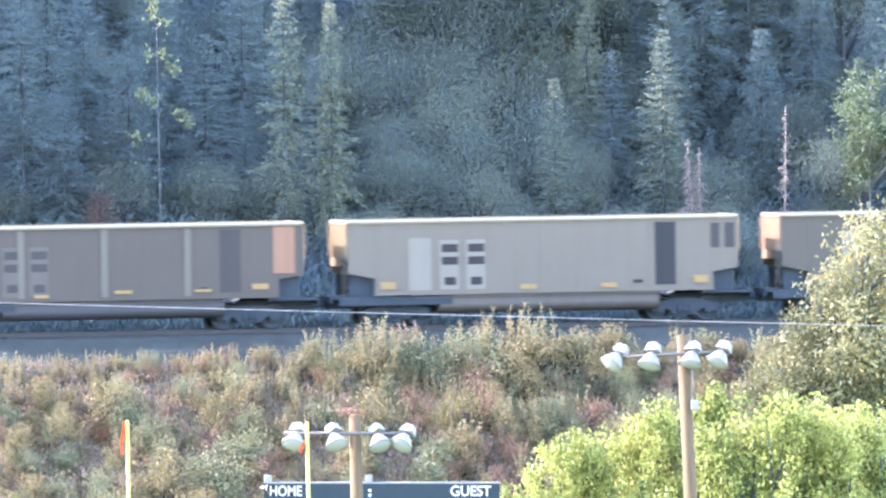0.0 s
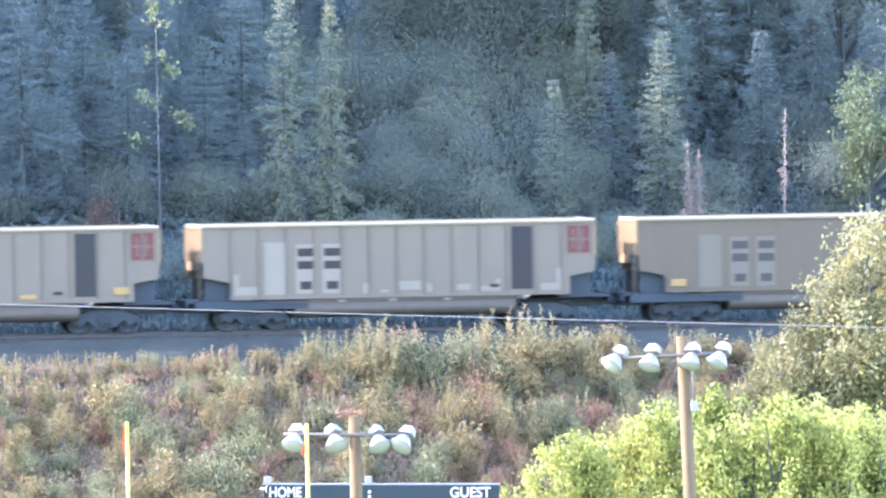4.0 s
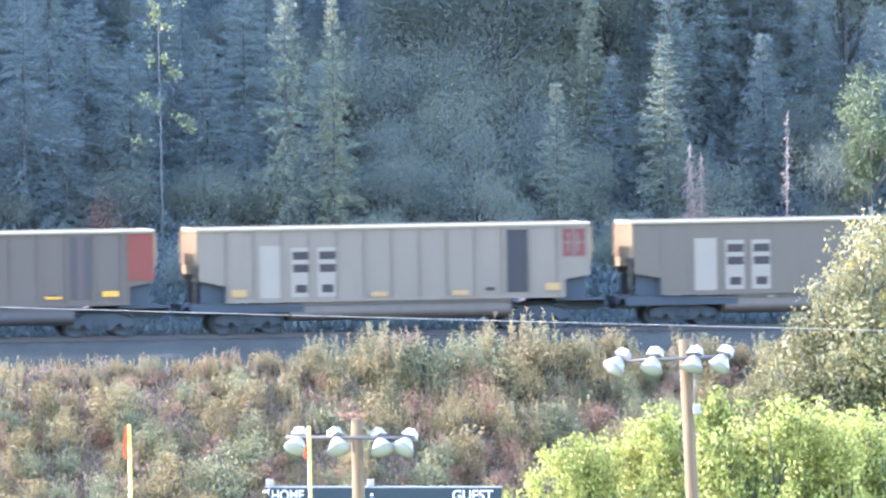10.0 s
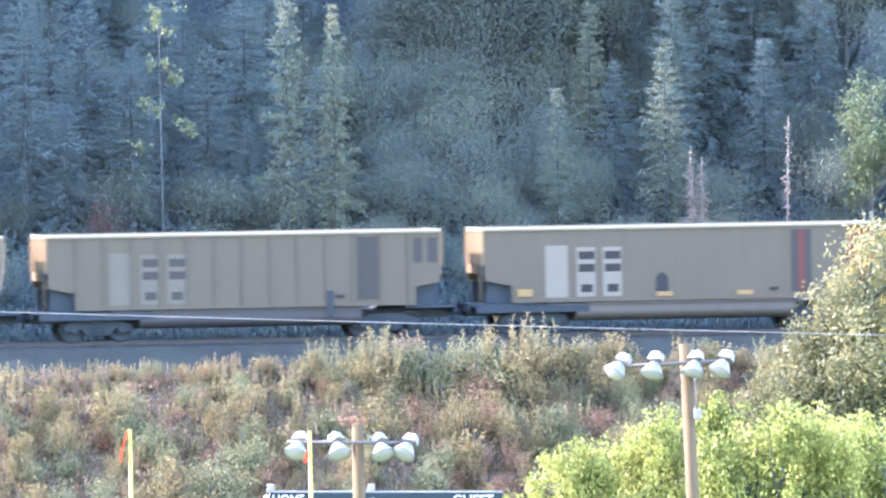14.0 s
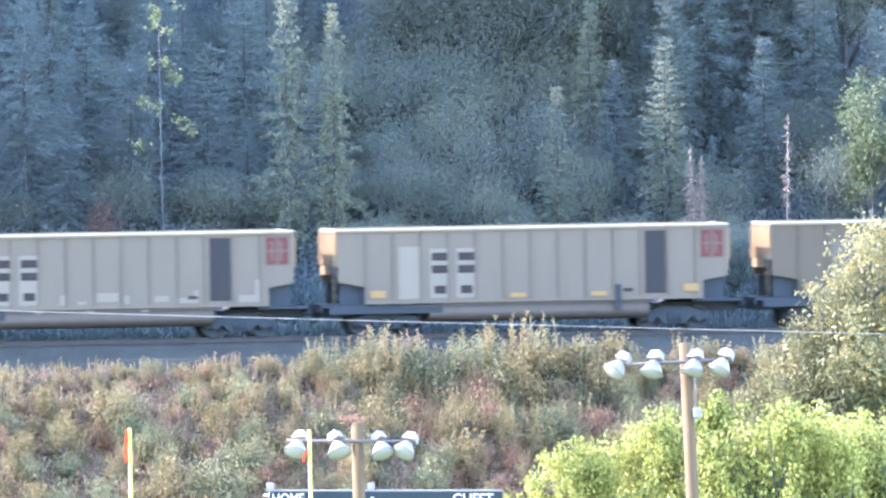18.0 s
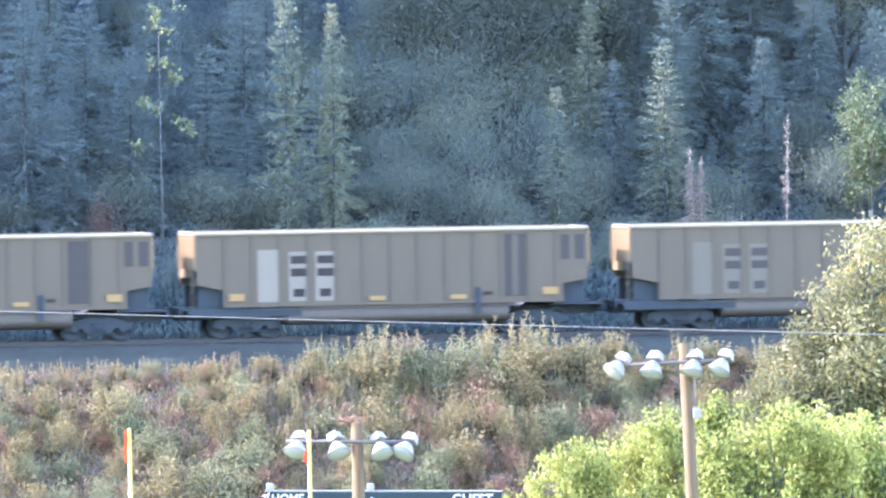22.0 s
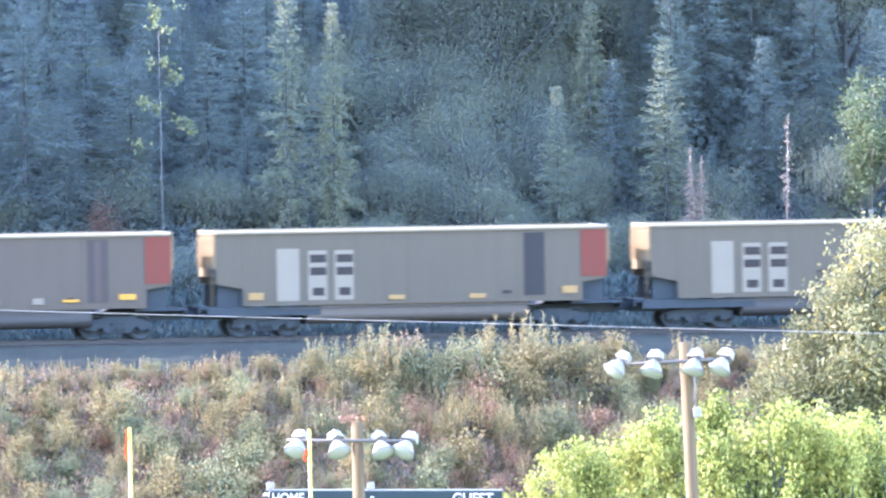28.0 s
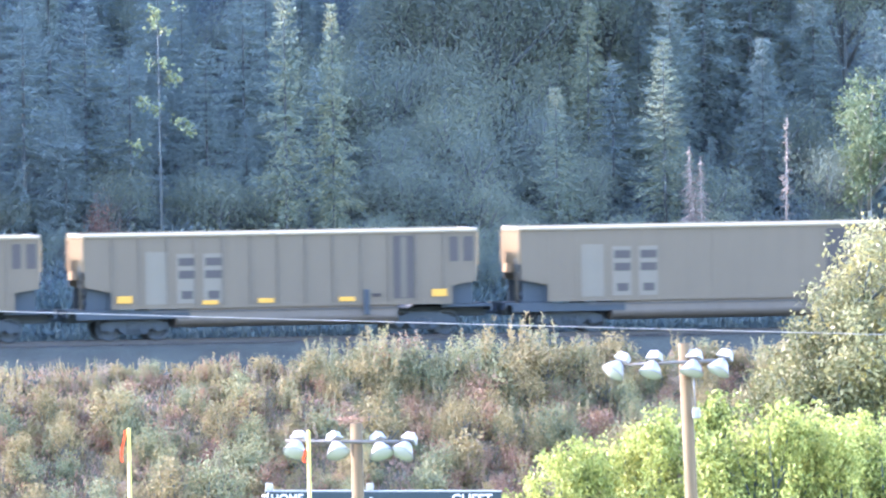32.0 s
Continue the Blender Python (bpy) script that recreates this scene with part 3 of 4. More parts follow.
            for z0, z1, inset in ((2.68, 2.97, 0.07), (2.22, 2.51, 0.07), (1.48, 1.77, 0.16)):
                if extras.startswith("ys") and tone == "dark" and z0 > 2:
                    continue
                part("stencil_block", shared(f"stencil_block{x}{z0}", lambda: side_panel(x + inset, x + 0.70 - inset + 0.04, z0, z1, 0.020), block), block, plate, "dark stencilled block")
    dark = M_SLATE if tone in ("dark", "tan") else M_BLUE
    stripe = part("dark_panel", shared("dark_panel", lambda: side_panel(11.43, 12.20, 1.36, 3.64, 0.014), dark), dark, car, "slate-blue upright panel")
    if "s" in extras:
        red = M_PLATE_RED if spec == "brown 0 2 O sdo" else M_MAUVE if tone == "dark" else M_CRIMSON if mark in "OR" else M_BROWN
        part("stripe", shared("stripe", lambda: side_panel(11.70, 11.93, 1.40, 3.60, 0.020), red), red, stripe, "upright stripe")
        if tone == "brown":
            pale = M_WHITE if ribs == "0" else M_DULL
            for x in (11.24, 12.24):
                part("pale_rib", shared(f"pale_rib{x}", lambda: side_panel(x, x + 0.14, 1.27, 3.70, 0.056), pale), pale, car)
    if mark == "D":
        for x0, x1 in ((13.52, 13.84), (14.04, 14.40)):
            part("end_bar", shared(f"end_bar{x0}", lambda: side_panel(x0, x1, 2.68, 3.58, 0.02), M_SLATE), M_SLATE, car, "dark upright bar")
    elif mark == "H":
        plate = part("end_plate", shared("end_plate", lambda: side_panel(13.50, 14.36, 2.62, 3.66, 0.02), M_PLATE), M_PLATE, car, "faded red plate")
        for x0, x1 in ((13.54, 13.86), (14.00, 14.32)):
            for z0, z1 in ((2.67, 3.10), (3.19, 3.62)):
                part("red_field", shared(f"red_field{x0}{z0}", lambda: side_panel(x0, x1, z0, z1, 0.026), M_PLATE_RED), M_PLATE_RED, plate, "red painted field")
        for x0 in (13.70, 14.06):
            part("pale_bar", shared(f"pale_bar{x0}", lambda: side_panel(x0, x0 + 0.05, 2.78, 3.50, 0.030), M_DULL), M_DULL, plate, "faded pale bar")
    elif mark in "ROU":
        em = {"R": M_RED, "O": M_ORANGE, "U": M_RUST}[mark]
        part("end_panel", shared(f"end_panel{mark}", lambda: side_panel(13.56 if mark != "U" else 13.4, 14.50 if mark != "U" else 14.2, 2.02, 3.71, 0.03), em), em, car, "red-painted end panel")
    if "y" in extras or "o" in extras:
        ym = M_YELLOW if "y" in extras else M_OCHRE
        marks = ((1.45, 2.0, 1.40, 1.60), (4.60, 5.10, 1.27, 1.38), (7.55, 8.15, 1.38, 1.50), (10.5, 11.1, 1.40, 1.50), (12.6, 13.2, 1.46, 1.66)) if tone == "dark" else ((1.20, 1.75, 1.36, 1.62), (4.36, 4.90, 1.27, 1.42), (6.40, 6.98, 1.30, 1.46), (9.40, 9.98, 1.30, 1.46), (12.84, 13.40, 1.42, 1.68))
        for x0, x1, z0, z1 in marks:
            if ym is M_OCHRE and x0 == 4.36:
                continue
            part("yellow_stencil", shared(f"yellow_stencil{x0}", lambda: side_panel(x0, x1, z0, z1, 0.07), ym), ym, car, "yellow stencil")
    if "w" in extras:
        for x0, x1, z0, z1 in ((1.12, 1.30, 1.62, 2.05), (1.12, 2.0, 1.30, 1.60), (5.9, 6.1, 1.30, 1.66), (6.55, 6.85, 1.32, 1.42), (7.25, 8.05, 1.40, 1.72), (8.25, 8.45, 1.30, 1.62), (9.4, 9.9, 1.36, 1.58), (10.2, 11.0, 1.30, 1.50), (10.85, 11.0, 1.50, 1.75), (12.5, 13.3, 1.30, 1.56), (13.1, 13.3, 1.56, 2.1)):
            if "q" in extras and (x0 < 1.2 or x0 in (5.9, 8.25, 13.1)):
                continue
            part("white_stencil", shared(f"white_stencil{x0}{z0}", lambda: side_panel(x0, x1, z0, z1, 0.016), M_WHITE), M_WHITE, car, "white stencil")
    if "d" in extras:
        for x0, x1, z0, z1 in ((6.45, 6.80, 1.30, 1.42), (9.40, 9.80, 1.34, 1.56)):
            part("white_stencil", shared(f"white_dot{x0}", lambda: side_panel(x0, x1, z0, z1, 0.072), M_WHITE), M_WHITE, car, "white stencil")
    if "q" in extras:
        part("white_square", shared("white_square", lambda: side_panel(9.3, 9.98, 2.78, 3.42, 0.05), M_WHITE), M_WHITE, car)
    if "k" in extras:
        part("paint_spot", shared("paint_spot", lambda: moved(prism([(0.22 * math.cos(i * 0.5236) * (1 + 0.3 * (i % 2)), 0.42 * math.sin(i * 0.5236)) for i in range(12)], -0.005, 0.005), pose(6.6 - HALF, -WIDE - 0.04, 1.75)), M_BLUE), M_BLUE, car, "small blue sprayed mark")
    if "g" in extras:
        for i in range(8):
            x = 6.4 + i * 0.58
            part("spray_stroke", shared(f"spray_stroke{i}", lambda: stroke([(x + 0.24 * math.cos(a * 0.45 + i) * (1 + 0.25 * math.sin(2.1 * i + a)) + 0.03 * a / 3, 1.62 + (0.30 + 0.05 * (i % 3)) * math.sin(a * 0.45 + i * 1.7)) for a in range(13)], 0.055), M_GRAFFITI), M_GRAFFITI, car, "dark sprayed letter stroke")
        part("spray_stroke", shared("spray_underline", lambda: stroke([(6.2 + 0.38 * k, 2.02 + 0.05 * math.sin(k * 1.3)) for k in range(13)], 0.07), M_GRAFFITI), M_GRAFFITI, car, "dark sprayed line")
    if "b" in extras and "w" in extras:
        for x in (5.0, 6.9, 8.9):
            part("latch", shared(f"latch{x}", lambda: boxed(x - HALF, x + 0.26 - HALF, -1.53, -1.462, 1.0, 1.09), M_WHITE), M_WHITE, car, "small pale latch")
    if "p" in extras:
        part("brake_post", shared("brake_post", lambda: bevelled(boxed(10.32 - HALF, 10.52 - HALF, -WIDE - 0.13, -WIDE - 0.031, 0.78, 1.72), 0.02, 1), M_IRON), M_IRON, car, "dark upright housing")
    part("vent", shared("vent", lambda: side_panel(10.62, 10.95, 1.44, 1.56, 0.05), M_BLOCK), M_BLOCK, car, "small dark opening")
    return car


for spec in FLEET:
    WAGONS.append(wagon(spec))


# ---- trees ----
def spruce(name_label, seed, height, radius, material, bare=0.06, dense=1.0, gap=1.0):
    """Trunk and crown: whorls of drooping boughs, each hung with short sprays of needles."""
    rng = np.random.default_rng(seed)
    tree = thing("spruce_tree", name_label, "tree", "spruces of the hillside forest")
    bm = tube(bmesh.new(), (0, 0, -0.5), (0, 0, height * 0.5), 0.010 * height, 0.006 * height, 7)
    tube(bm, (0, 0, height * 0.5), (0, 0, height), 0.006 * height, 0.01, 5)
    C, D, L, Wd = [], [], [], []
    h = bare * height
    while h < height - 0.1:
        f = (h - bare * height) / (height * (1 - bare))
        reach = radius * (1 - f) ** 0.75 * rng.uniform(0.75, 1.15) + 0.07
        count = int(rng.integers(6, 9) * dense) + 1
        for b in range(count):
            a = rng.uniform(0, math.tau)
            r = reach * rng.uniform(0.55, 1.2)
            tilt = 0.35 - 0.85 * (1 - f) + rng.normal(0, 0.12)
            out = np.array([math.cos(a), math.sin(a), 0.0])
            if r > 0.5 and rng.random() < 0.25:
                tube(bm, (0, 0, h), tuple(out * r * 0.8 + np.array([0, 0, h + tilt * r * 0.5])), 0.018, 0.006, 3)
            steps = max(3, int(r / 0.095))
            for s in range(steps):
                u = (s + rng.uniform(0.2, 1.0)) / steps
                c = out * r * u + np.array([0, 0, h + tilt * r * u * (0.4 + 0.6 * u) + 0.10 * r * max(0, u - 0.7)])
                for _ in range(2):
                    swing = rng.normal(0, 0.75)
                    d = np.array([math.cos(a + swing), math.sin(a + swing), -0.25 + 0.3 * f + rng.normal(0, 0.28)])
                    C.append(c + rng.normal(0, 0.05, 3))
                    D.append(d)
                    L.append(0.15 + 0.15 * (1 - u) * min(1, r))
                    Wd.append(0.045 + 0.035 * rng.random())
        h += rng.uniform(0.16, 0.28) * (0.75 + 0.04 * height) * gap
    part("trunk", bm, M_BARK, tree)
    part("crown", leaf_mesh("crown", C, D, L, Wd, material, rng, 0.3), material, tree)
    return tree


def broadleaf(name, label, group, seed, height, spread, base, leaf, material, count, clump=0.45, narrow=1.0, bark=None, up=0.25, stems=1):
    """A trunk, forking limbs, twigs, and leaves in clumps round the twig ends, with gaps between."""
    rng = np.random.default_rng(seed)
    tree = thing(name, label, "tree" if name.endswith("tree") else "shrub", group)
    bm = bmesh.new()
    ends = []

    def grow(a, d, length, r, depth):
        d = d / np.linalg.norm(d)
        b = a + d * length
        if depth < 3 and (depth < 2 or stems == 1):
            tube(bm, tuple(a), tuple(b), r, r * 0.62, 3 if stems > 1 else 6 if depth < 2 else 3)
        if depth >= 2:
            ends.append(b)
            ends.append(a + d * length * 0.6)
        if depth == 3:
            return
        for _ in range(int(rng.integers(3, 5)) if depth else int(rng.integers(5, 8))):
            t = rng.uniform(0.35, 1.0)
            nd = d * 0.55 + rng.normal(0, 0.55, 3) * np.array([spread, spread, 0.6]) + np.array([0, 0, up])
            grow(a + d * length * t, nd, length * rng.uniform(0.5, 0.75), r * 0.5, depth + 1)
        if depth < 2:
            grow(b, d + rng.normal(0, 0.12, 3), length * 0.6, r * 0.6, depth + 1)

    for s in range(stems):
        lean = rng.normal(0, 0.35, 2) * spread if stems > 1 else rng.normal(0, 0.06, 2)
        grow(np.array([*(rng.normal(0, 0.12, 2) if stems > 1 else (0.0, 0.0)), -0.3]), np.array([lean[0], lean[1], 1.0]), height * base, 0.016 * height + 0.008, 0)
    E = np.array(ends)
    top = E[:, 2].max()
    E[:, 2] *= height * 0.97 / top
    for v in bm.verts:
        v.co.z *= height * 0.97 / top
    pick = E[rng.integers(0, len(E), count)]
    off = rng.normal(0, clump, (count, 3)) * np.array([1, 1, 0.8])
    c = pick + off
    c[:, 2] = np.maximum(c[:, 2], 0.05)
    d = rng.normal(0, 1, (count, 3)) + np.array([0, 0, -0.2])
    wood_part = part("stem" if stems > 1 else "trunk", bm, bark or M_BARK, tree)
    if stems > 1:
        tagged(wood_part, kind="stuff")
    part("crown" if stems == 1 else "foliage", leaf_mesh("foliage", c, d, leaf, leaf * narrow, material, rng, 0.25), material, tree)
    return tree


def weed(name, label, seed, height, stems, material):
    """A clump of upright stalks set with narrow leaves, thicker towards the tip."""
    rng = np.random.default_rng(seed)
    plant = thing(name, label, "plant", "weeds on the bank")
    bm = bmesh.new()
    C, D, L = [], [], []
    for _ in range(stems):
        x, y = rng.normal(0, 0.28, 2)
        lean = rng.normal(0, 0.16, 2)
        h = height * rng.uniform(0.55, 1.1)
        foot, head = np.array([x, y, -0.1]), np.array([x + lean[0] * h, y + lean[1] * h, h])
        tube(bm, tuple(foot), tuple(head), 0.010, 0.005, 4)
        for k in range(int(26 * h) + 10):
            u = rng.uniform(0.12, 1.0) ** 0.8
            a = rng.uniform(0, math.tau)
            C.append(foot + (head - foot) * u)
            D.append((math.cos(a), math.sin(a), rng.uniform(0.1, 1.2)))
            L.append(0.16 * (1.15 - u * 0.65))
    tagged(part("stalk", bm, M_STALK, plant), kind="stuff")
    part("foliage", leaf_mesh("foliage", C, D, L, np.array(L) * 0.33, material, rng), material, plant)
    return plant


USED = set()


def plant_at(proto, p, q, scale=1.0, turn=0.0, sink=0.0, tall=None):
    """Set a plant, or a copy of one that already stands, on the ground at (p, q)."""
    place = spot(p, q, land(p, q) - sink)
    if proto.name in USED:
        ob = copy_thing(proto, Matrix.Identity(4))
    else:
        ob = proto
        USED.add(proto.name)
    ob.location, ob.rotation_euler = place, (0, 0, turn)
    ob.scale = (scale, scale, tall or scale)
    return ob


rnd = random.Random(11)
# These spruces owe their blue to the haze tint in L_SPRUCE.
SHADE = [spruce("spruce in the shade of the slope, needles tinted blue for haze", 20 + i, (9.5, 11, 12.5, 8, 14)[i], (1.6, 1.9, 2.1, 1.5, 2.3)[i], L_SPRUCE, dense=1.25, gap=0.85) for i in range(5)]
FAR = [spruce("spruce high on the slope, needles tinted blue for haze", 30 + i, (11, 13)[i], (1.8, 2.0)[i], L_SPRUCE, dense=0.6) for i in range(2)]
WARM = [spruce("slender spruce with the sun's yellow put into its needle colour", 40 + i, (8.0, 7.0)[i], (1.35, 1.5)[i], L_SPRUCE_WARM, 0.03, 1.3, 1.1) for i in range(2)]
BROAD = [spruce("broad spruce with layered drooping boughs, needles tinted blue for haze", 50 + i, (12.0, 10.0)[i], (3.3, 2.9)[i], L_SPRUCE, 0.03, 1.5, 1.35) for i in range(2)]
taken = [(-10.5, 12.4), (15.1, 11.2), (11.6, 10.9), (19.3, 14.5)]


def stand(proto, full, p, q, high, turn=0.0, wide=1.0):
    """A tree of the forest edge, scaled to the height that fits the camera's view."""
    k = high / full
    plant_at(proto, p, q, k * wide, turn, 0.0, k)
    taken.append((p, q))


# those that stand out along the forest edge: place, height, fitted to the camera's view
for i, (p, q, high) in enumerate(((11.17, 14.1, 7.85), (-3.49, 13.0, 11.06), (9.45, 19.6, 7.36))):
    stand(WARM[0], 8.0, p, q, high, 0.4 + 2 * i, (1.12, 0.72, 0.9)[i])
for i, (p, q, high) in enumerate(((6.80, 13.0, 6.0), (-1.63, 13.3, 9.54))):
    stand(WARM[1], 7.0, p, q, high, 1.1 + 2 * i, (1.0, 0.62)[i])
# some of these are added or raised to shade the trees beside them
for i, (p, q, high) in enumerate(((15.62, 17.0, 6.64), (14.45, 22.0, 10.0), (12.14, 23.0, 5.4), (18.50, 21.0, 7.6), (12.5, 19.0, 8.3), (16.6, 23.5, 10.0), (20.42, 19.0, 6.5), (2.92, 25.0, 5.9), (5.95, 28.0, 5.1),
                                  (7.93, 27.0, 4.6), (16.78, 27.0, 4.9), (18.77, 26.0, 5.1), (1.19, 22.0, 4.65), (3.9, 19.6, 3.6), (13.4, 16.2, 3.2))):
    stand(SHADE[(3, 0, 1)[i % 3]], (8.0, 9.5, 11.0)[i % 3], p, q, high, i * 1.9, 1.15)
for i, (p, q, high) in enumerate(((-13.02, 15.0, 10.1), (-10.23, 17.5, 8.2), (-5.73, 17.0, 6.7), (-3.82, 19.5, 7.5), (-6.87, 20.5, 8.0), (-8.91, 15.5, 6.9), (-1.44, 17.5, 5.3),
                                  (-14.5, 16.5, 7.2), (9.94, 17.5, 5.8), (21.1, 17.0, 7.8), (-11.6, 14.2, 5.6), (-4.6, 15.0, 4.4), (-15.9, 14.6, 6.4))):
    stand(BROAD[i % 2], (12.0, 10.0)[i % 2], p, q, high, i * 1.3, 1.1)
# tall birches higher up, added to keep sun off what stands to their right
BIRCH = [broadleaf("birch_tree", "tall birch on the slope, leaves and bark toned for haze and shade", "birches of the slope", 55 + i, 10.0, 0.55, 0.30, 0.12, L_ALDER, 15000, 0.55, 0.6, M_SHADE_BARK) for i in range(2)]
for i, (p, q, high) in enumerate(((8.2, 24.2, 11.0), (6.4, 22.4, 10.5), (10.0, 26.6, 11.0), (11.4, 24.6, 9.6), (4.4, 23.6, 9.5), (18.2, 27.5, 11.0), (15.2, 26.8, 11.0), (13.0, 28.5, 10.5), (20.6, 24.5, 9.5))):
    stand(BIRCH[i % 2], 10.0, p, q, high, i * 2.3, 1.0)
# the forest behind them
count = 0
for _ in range(4000):
    p, q = rnd.uniform(-32, 35), 22.0 + 38 * rnd.random() ** 1.1
    if p < -16:
        q -= 8.0
    gap = 2.6 if q < 40 else 2.9
    if any((p - a) ** 2 + (q - b) ** 2 < gap * gap for a, b in taken):
        continue
    taken.append((p, q))
    plant_at(rnd.choice(FAR if q > 38 or p < -22 or p > 33 else SHADE), p, q, rnd.uniform(0.5, 0.8) if q < 40 else rnd.uniform(0.6, 1.0), rnd.uniform(0, 6.28))
    count += 1
    if count >= 175:
        break

ALDER = [broadleaf("alder_shrub", "alder thicket on the forest slope, its green greyed for haze", "alder thicket", 60 + i, (3.2, 2.4, 4.2)[i], 1.2, 0.42, 0.11, L_ALDER, 4200, 0.32, 0.55, stems=4) for i in range(3)]
for i in range(230):
    p = rnd.uniform(-20, 27) if i < 130 else rnd.uniform(-2, 14)
    q = 9.0 + 24 * rnd.random() ** 1.1
    if any((p - a) ** 2 + (q - b) ** 2 < 1.2 for a, b in taken[:34]) or (9.6 < p < 12.6 and q < 14.5) or (5.4 < p < 8.0 and q < 13.4) or (14.2 < p < 16.2 and q < 12.5) or (-11.8 < p < -9.2 and q < 13):
        continue
    plant_at(ALDER[i % 3], p, q, rnd.uniform(0.45, 0.85) if q < 13 else rnd.uniform(0.6, 1.05), rnd.uniform(0, 6.28))
for i, (p, q) in enumerate(((2.2, 21.4), (3.4, 22.6), (4.6, 21.2), (5.6, 20.6), (7.2, 21.4), (8.0, 22.4), (3.0, 24.6), (5.2, 25.0), (7.0, 24.4), (9.0, 25.2))):
    plant_at(ALDER[2], p, q, 1.05, i * 1.7, 0.0, 1.15)
ASPEN = broadleaf("aspen_tree", "sunlit young aspen with yellow-green leaves", "aspens of the forest edge", 71, 7.2, 0.9, 0.30, 0.15, L_ASPEN, 4200, 0.18, 0.75, M_PALE_BARK)


def sapling(seed, height):
    """A thin straight stem with short twigs, and a few round clumps of leaves on the upper half."""
    rng = np.random.default_rng(seed)
    tree = thing("aspen_tree", "thin young aspen with a few yellowing leaf clumps", "tree", "aspens of the forest edge")
    bm = tube(bmesh.new(), (0, 0, -0.3), (0.08, 0, height), 0.035, 0.012, 6)
    C = []
    for _ in range(16):
        z, a, r = height * rng.uniform(0.45, 1.0), rng.uniform(0, math.tau), rng.uniform(0.2, 0.85)
        end = np.array([r * math.cos(a), r * math.sin(a), z + 0.25 * r])
        tube(bm, (0.08 * z / height, 0, z), tuple(end), 0.010, 0.004, 3)
        C.append(end + rng.normal(0, 0.11, (int(rng.integers(10, 34)), 3)))
    C = np.concatenate(C)
    part("trunk", bm, M_BARK, tree)
    part("crown", leaf_mesh("crown", C, rng.normal(0, 1, C.shape), 0.13, 0.10, L_ASPEN, rng), L_ASPEN, tree)
    return tree


YOUNG = sapling(73, 7.6)
plant_at(ASPEN, 18.7, 12.6, 1.05, 0.5, 0.4)
plant_at(ASPEN, 21.4, 15.6, 1.0, 2.5)
plant_at(YOUNG, -8.36, 12.2, 1.27, 4.0)
RUSTY = broadleaf("red_shrub", "small red-leaved shrub below the spruces", "red shrubs", 75, 1.8, 1.0, 0.4, 0.09, L_MAPLE, 1500, 0.22, 0.6, stems=3)
plant_at(RUSTY, -10.45, 12.4, 0.85, 0.3, 0.0, 1.6)


def snag(seed, height, stems, label, reach=0.8):
    rng = np.random.default_rng(seed)
    tree = thing("dead_tree", label, "tree", "dead trees of the forest edge")
    bm = bmesh.new()
    for s in range(stems):
        x = (s - (stems - 1) / 2) * 0.22
        h = height * rng.uniform(0.8, 1.0) if s else height
        tip = (x + rng.normal(0, 0.08), rng.normal(0, 0.08), h)
        tube(bm, (x, 0, -0.3), tip, 0.06, 0.012, 6)
        for _ in range(int((12 + 36 * reach) * h)):
            z = h * rng.uniform(0.12, 0.97)
            a = rng.uniform(0, math.tau)
            r = (reach * (1 - z / h) + 0.12) * rng.uniform(0.5, 1.2)
            foot = (x + (tip[0] - x) * z / h, tip[1] * z / h, z)
            tube(bm, foot, (foot[0] + r * math.cos(a), foot[1] + r * math.sin(a), z - 0.35 * r + rng.normal(0, 0.06)), 0.020, 0.008, 4)
    part("trunk", bm, M_RUSTY_WOOD, tree)
    return tree


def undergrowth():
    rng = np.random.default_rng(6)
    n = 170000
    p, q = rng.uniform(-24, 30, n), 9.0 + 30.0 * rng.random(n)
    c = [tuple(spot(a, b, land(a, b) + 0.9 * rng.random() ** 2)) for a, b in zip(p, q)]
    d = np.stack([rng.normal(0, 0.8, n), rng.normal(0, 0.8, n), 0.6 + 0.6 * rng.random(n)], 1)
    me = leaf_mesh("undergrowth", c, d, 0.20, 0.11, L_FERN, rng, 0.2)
    tagged(new("undergrowth", me), "low ferns and brush on the forest slope, tinted blue for haze", "undergrowth", kind="stuff")


# Sedge added to fill the shaded ground visible under the wagons.
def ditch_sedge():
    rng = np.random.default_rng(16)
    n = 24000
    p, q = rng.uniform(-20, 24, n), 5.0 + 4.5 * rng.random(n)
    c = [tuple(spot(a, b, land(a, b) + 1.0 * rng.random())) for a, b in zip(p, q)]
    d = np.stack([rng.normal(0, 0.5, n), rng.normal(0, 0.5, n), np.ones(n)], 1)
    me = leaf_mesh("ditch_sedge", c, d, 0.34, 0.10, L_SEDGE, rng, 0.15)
    tagged(new("ditch_sedge", me), "sedge added behind the track, its tone standing in for hazy shade", "sedge", kind="stuff")


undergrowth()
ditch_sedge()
plant_at(snag(81, 5.3, 3, "bare grey dead conifer with three stems"), 11.6, 10.9, 1.0)
plant_at(snag(82, 6.2, 1, "thin bare dead conifer with short twigs", 0.35), 15.1, 11.2, 1.0)

# ---- the bank: shrubs, weeds, dry grass ----
SHRUBS = [broadleaf(("olive_shrub", "olive_shrub", "tall_olive_shrub")[i], "olive-green leafy shrub on the railway bank", "shrubs on the bank", 90 + i, (1.5, 1.2, 1.8)[i], 1.25, 0.40, 0.125, L_OLIVE, 1150, 0.16, 0.5, stems=5) for i in range(3)]
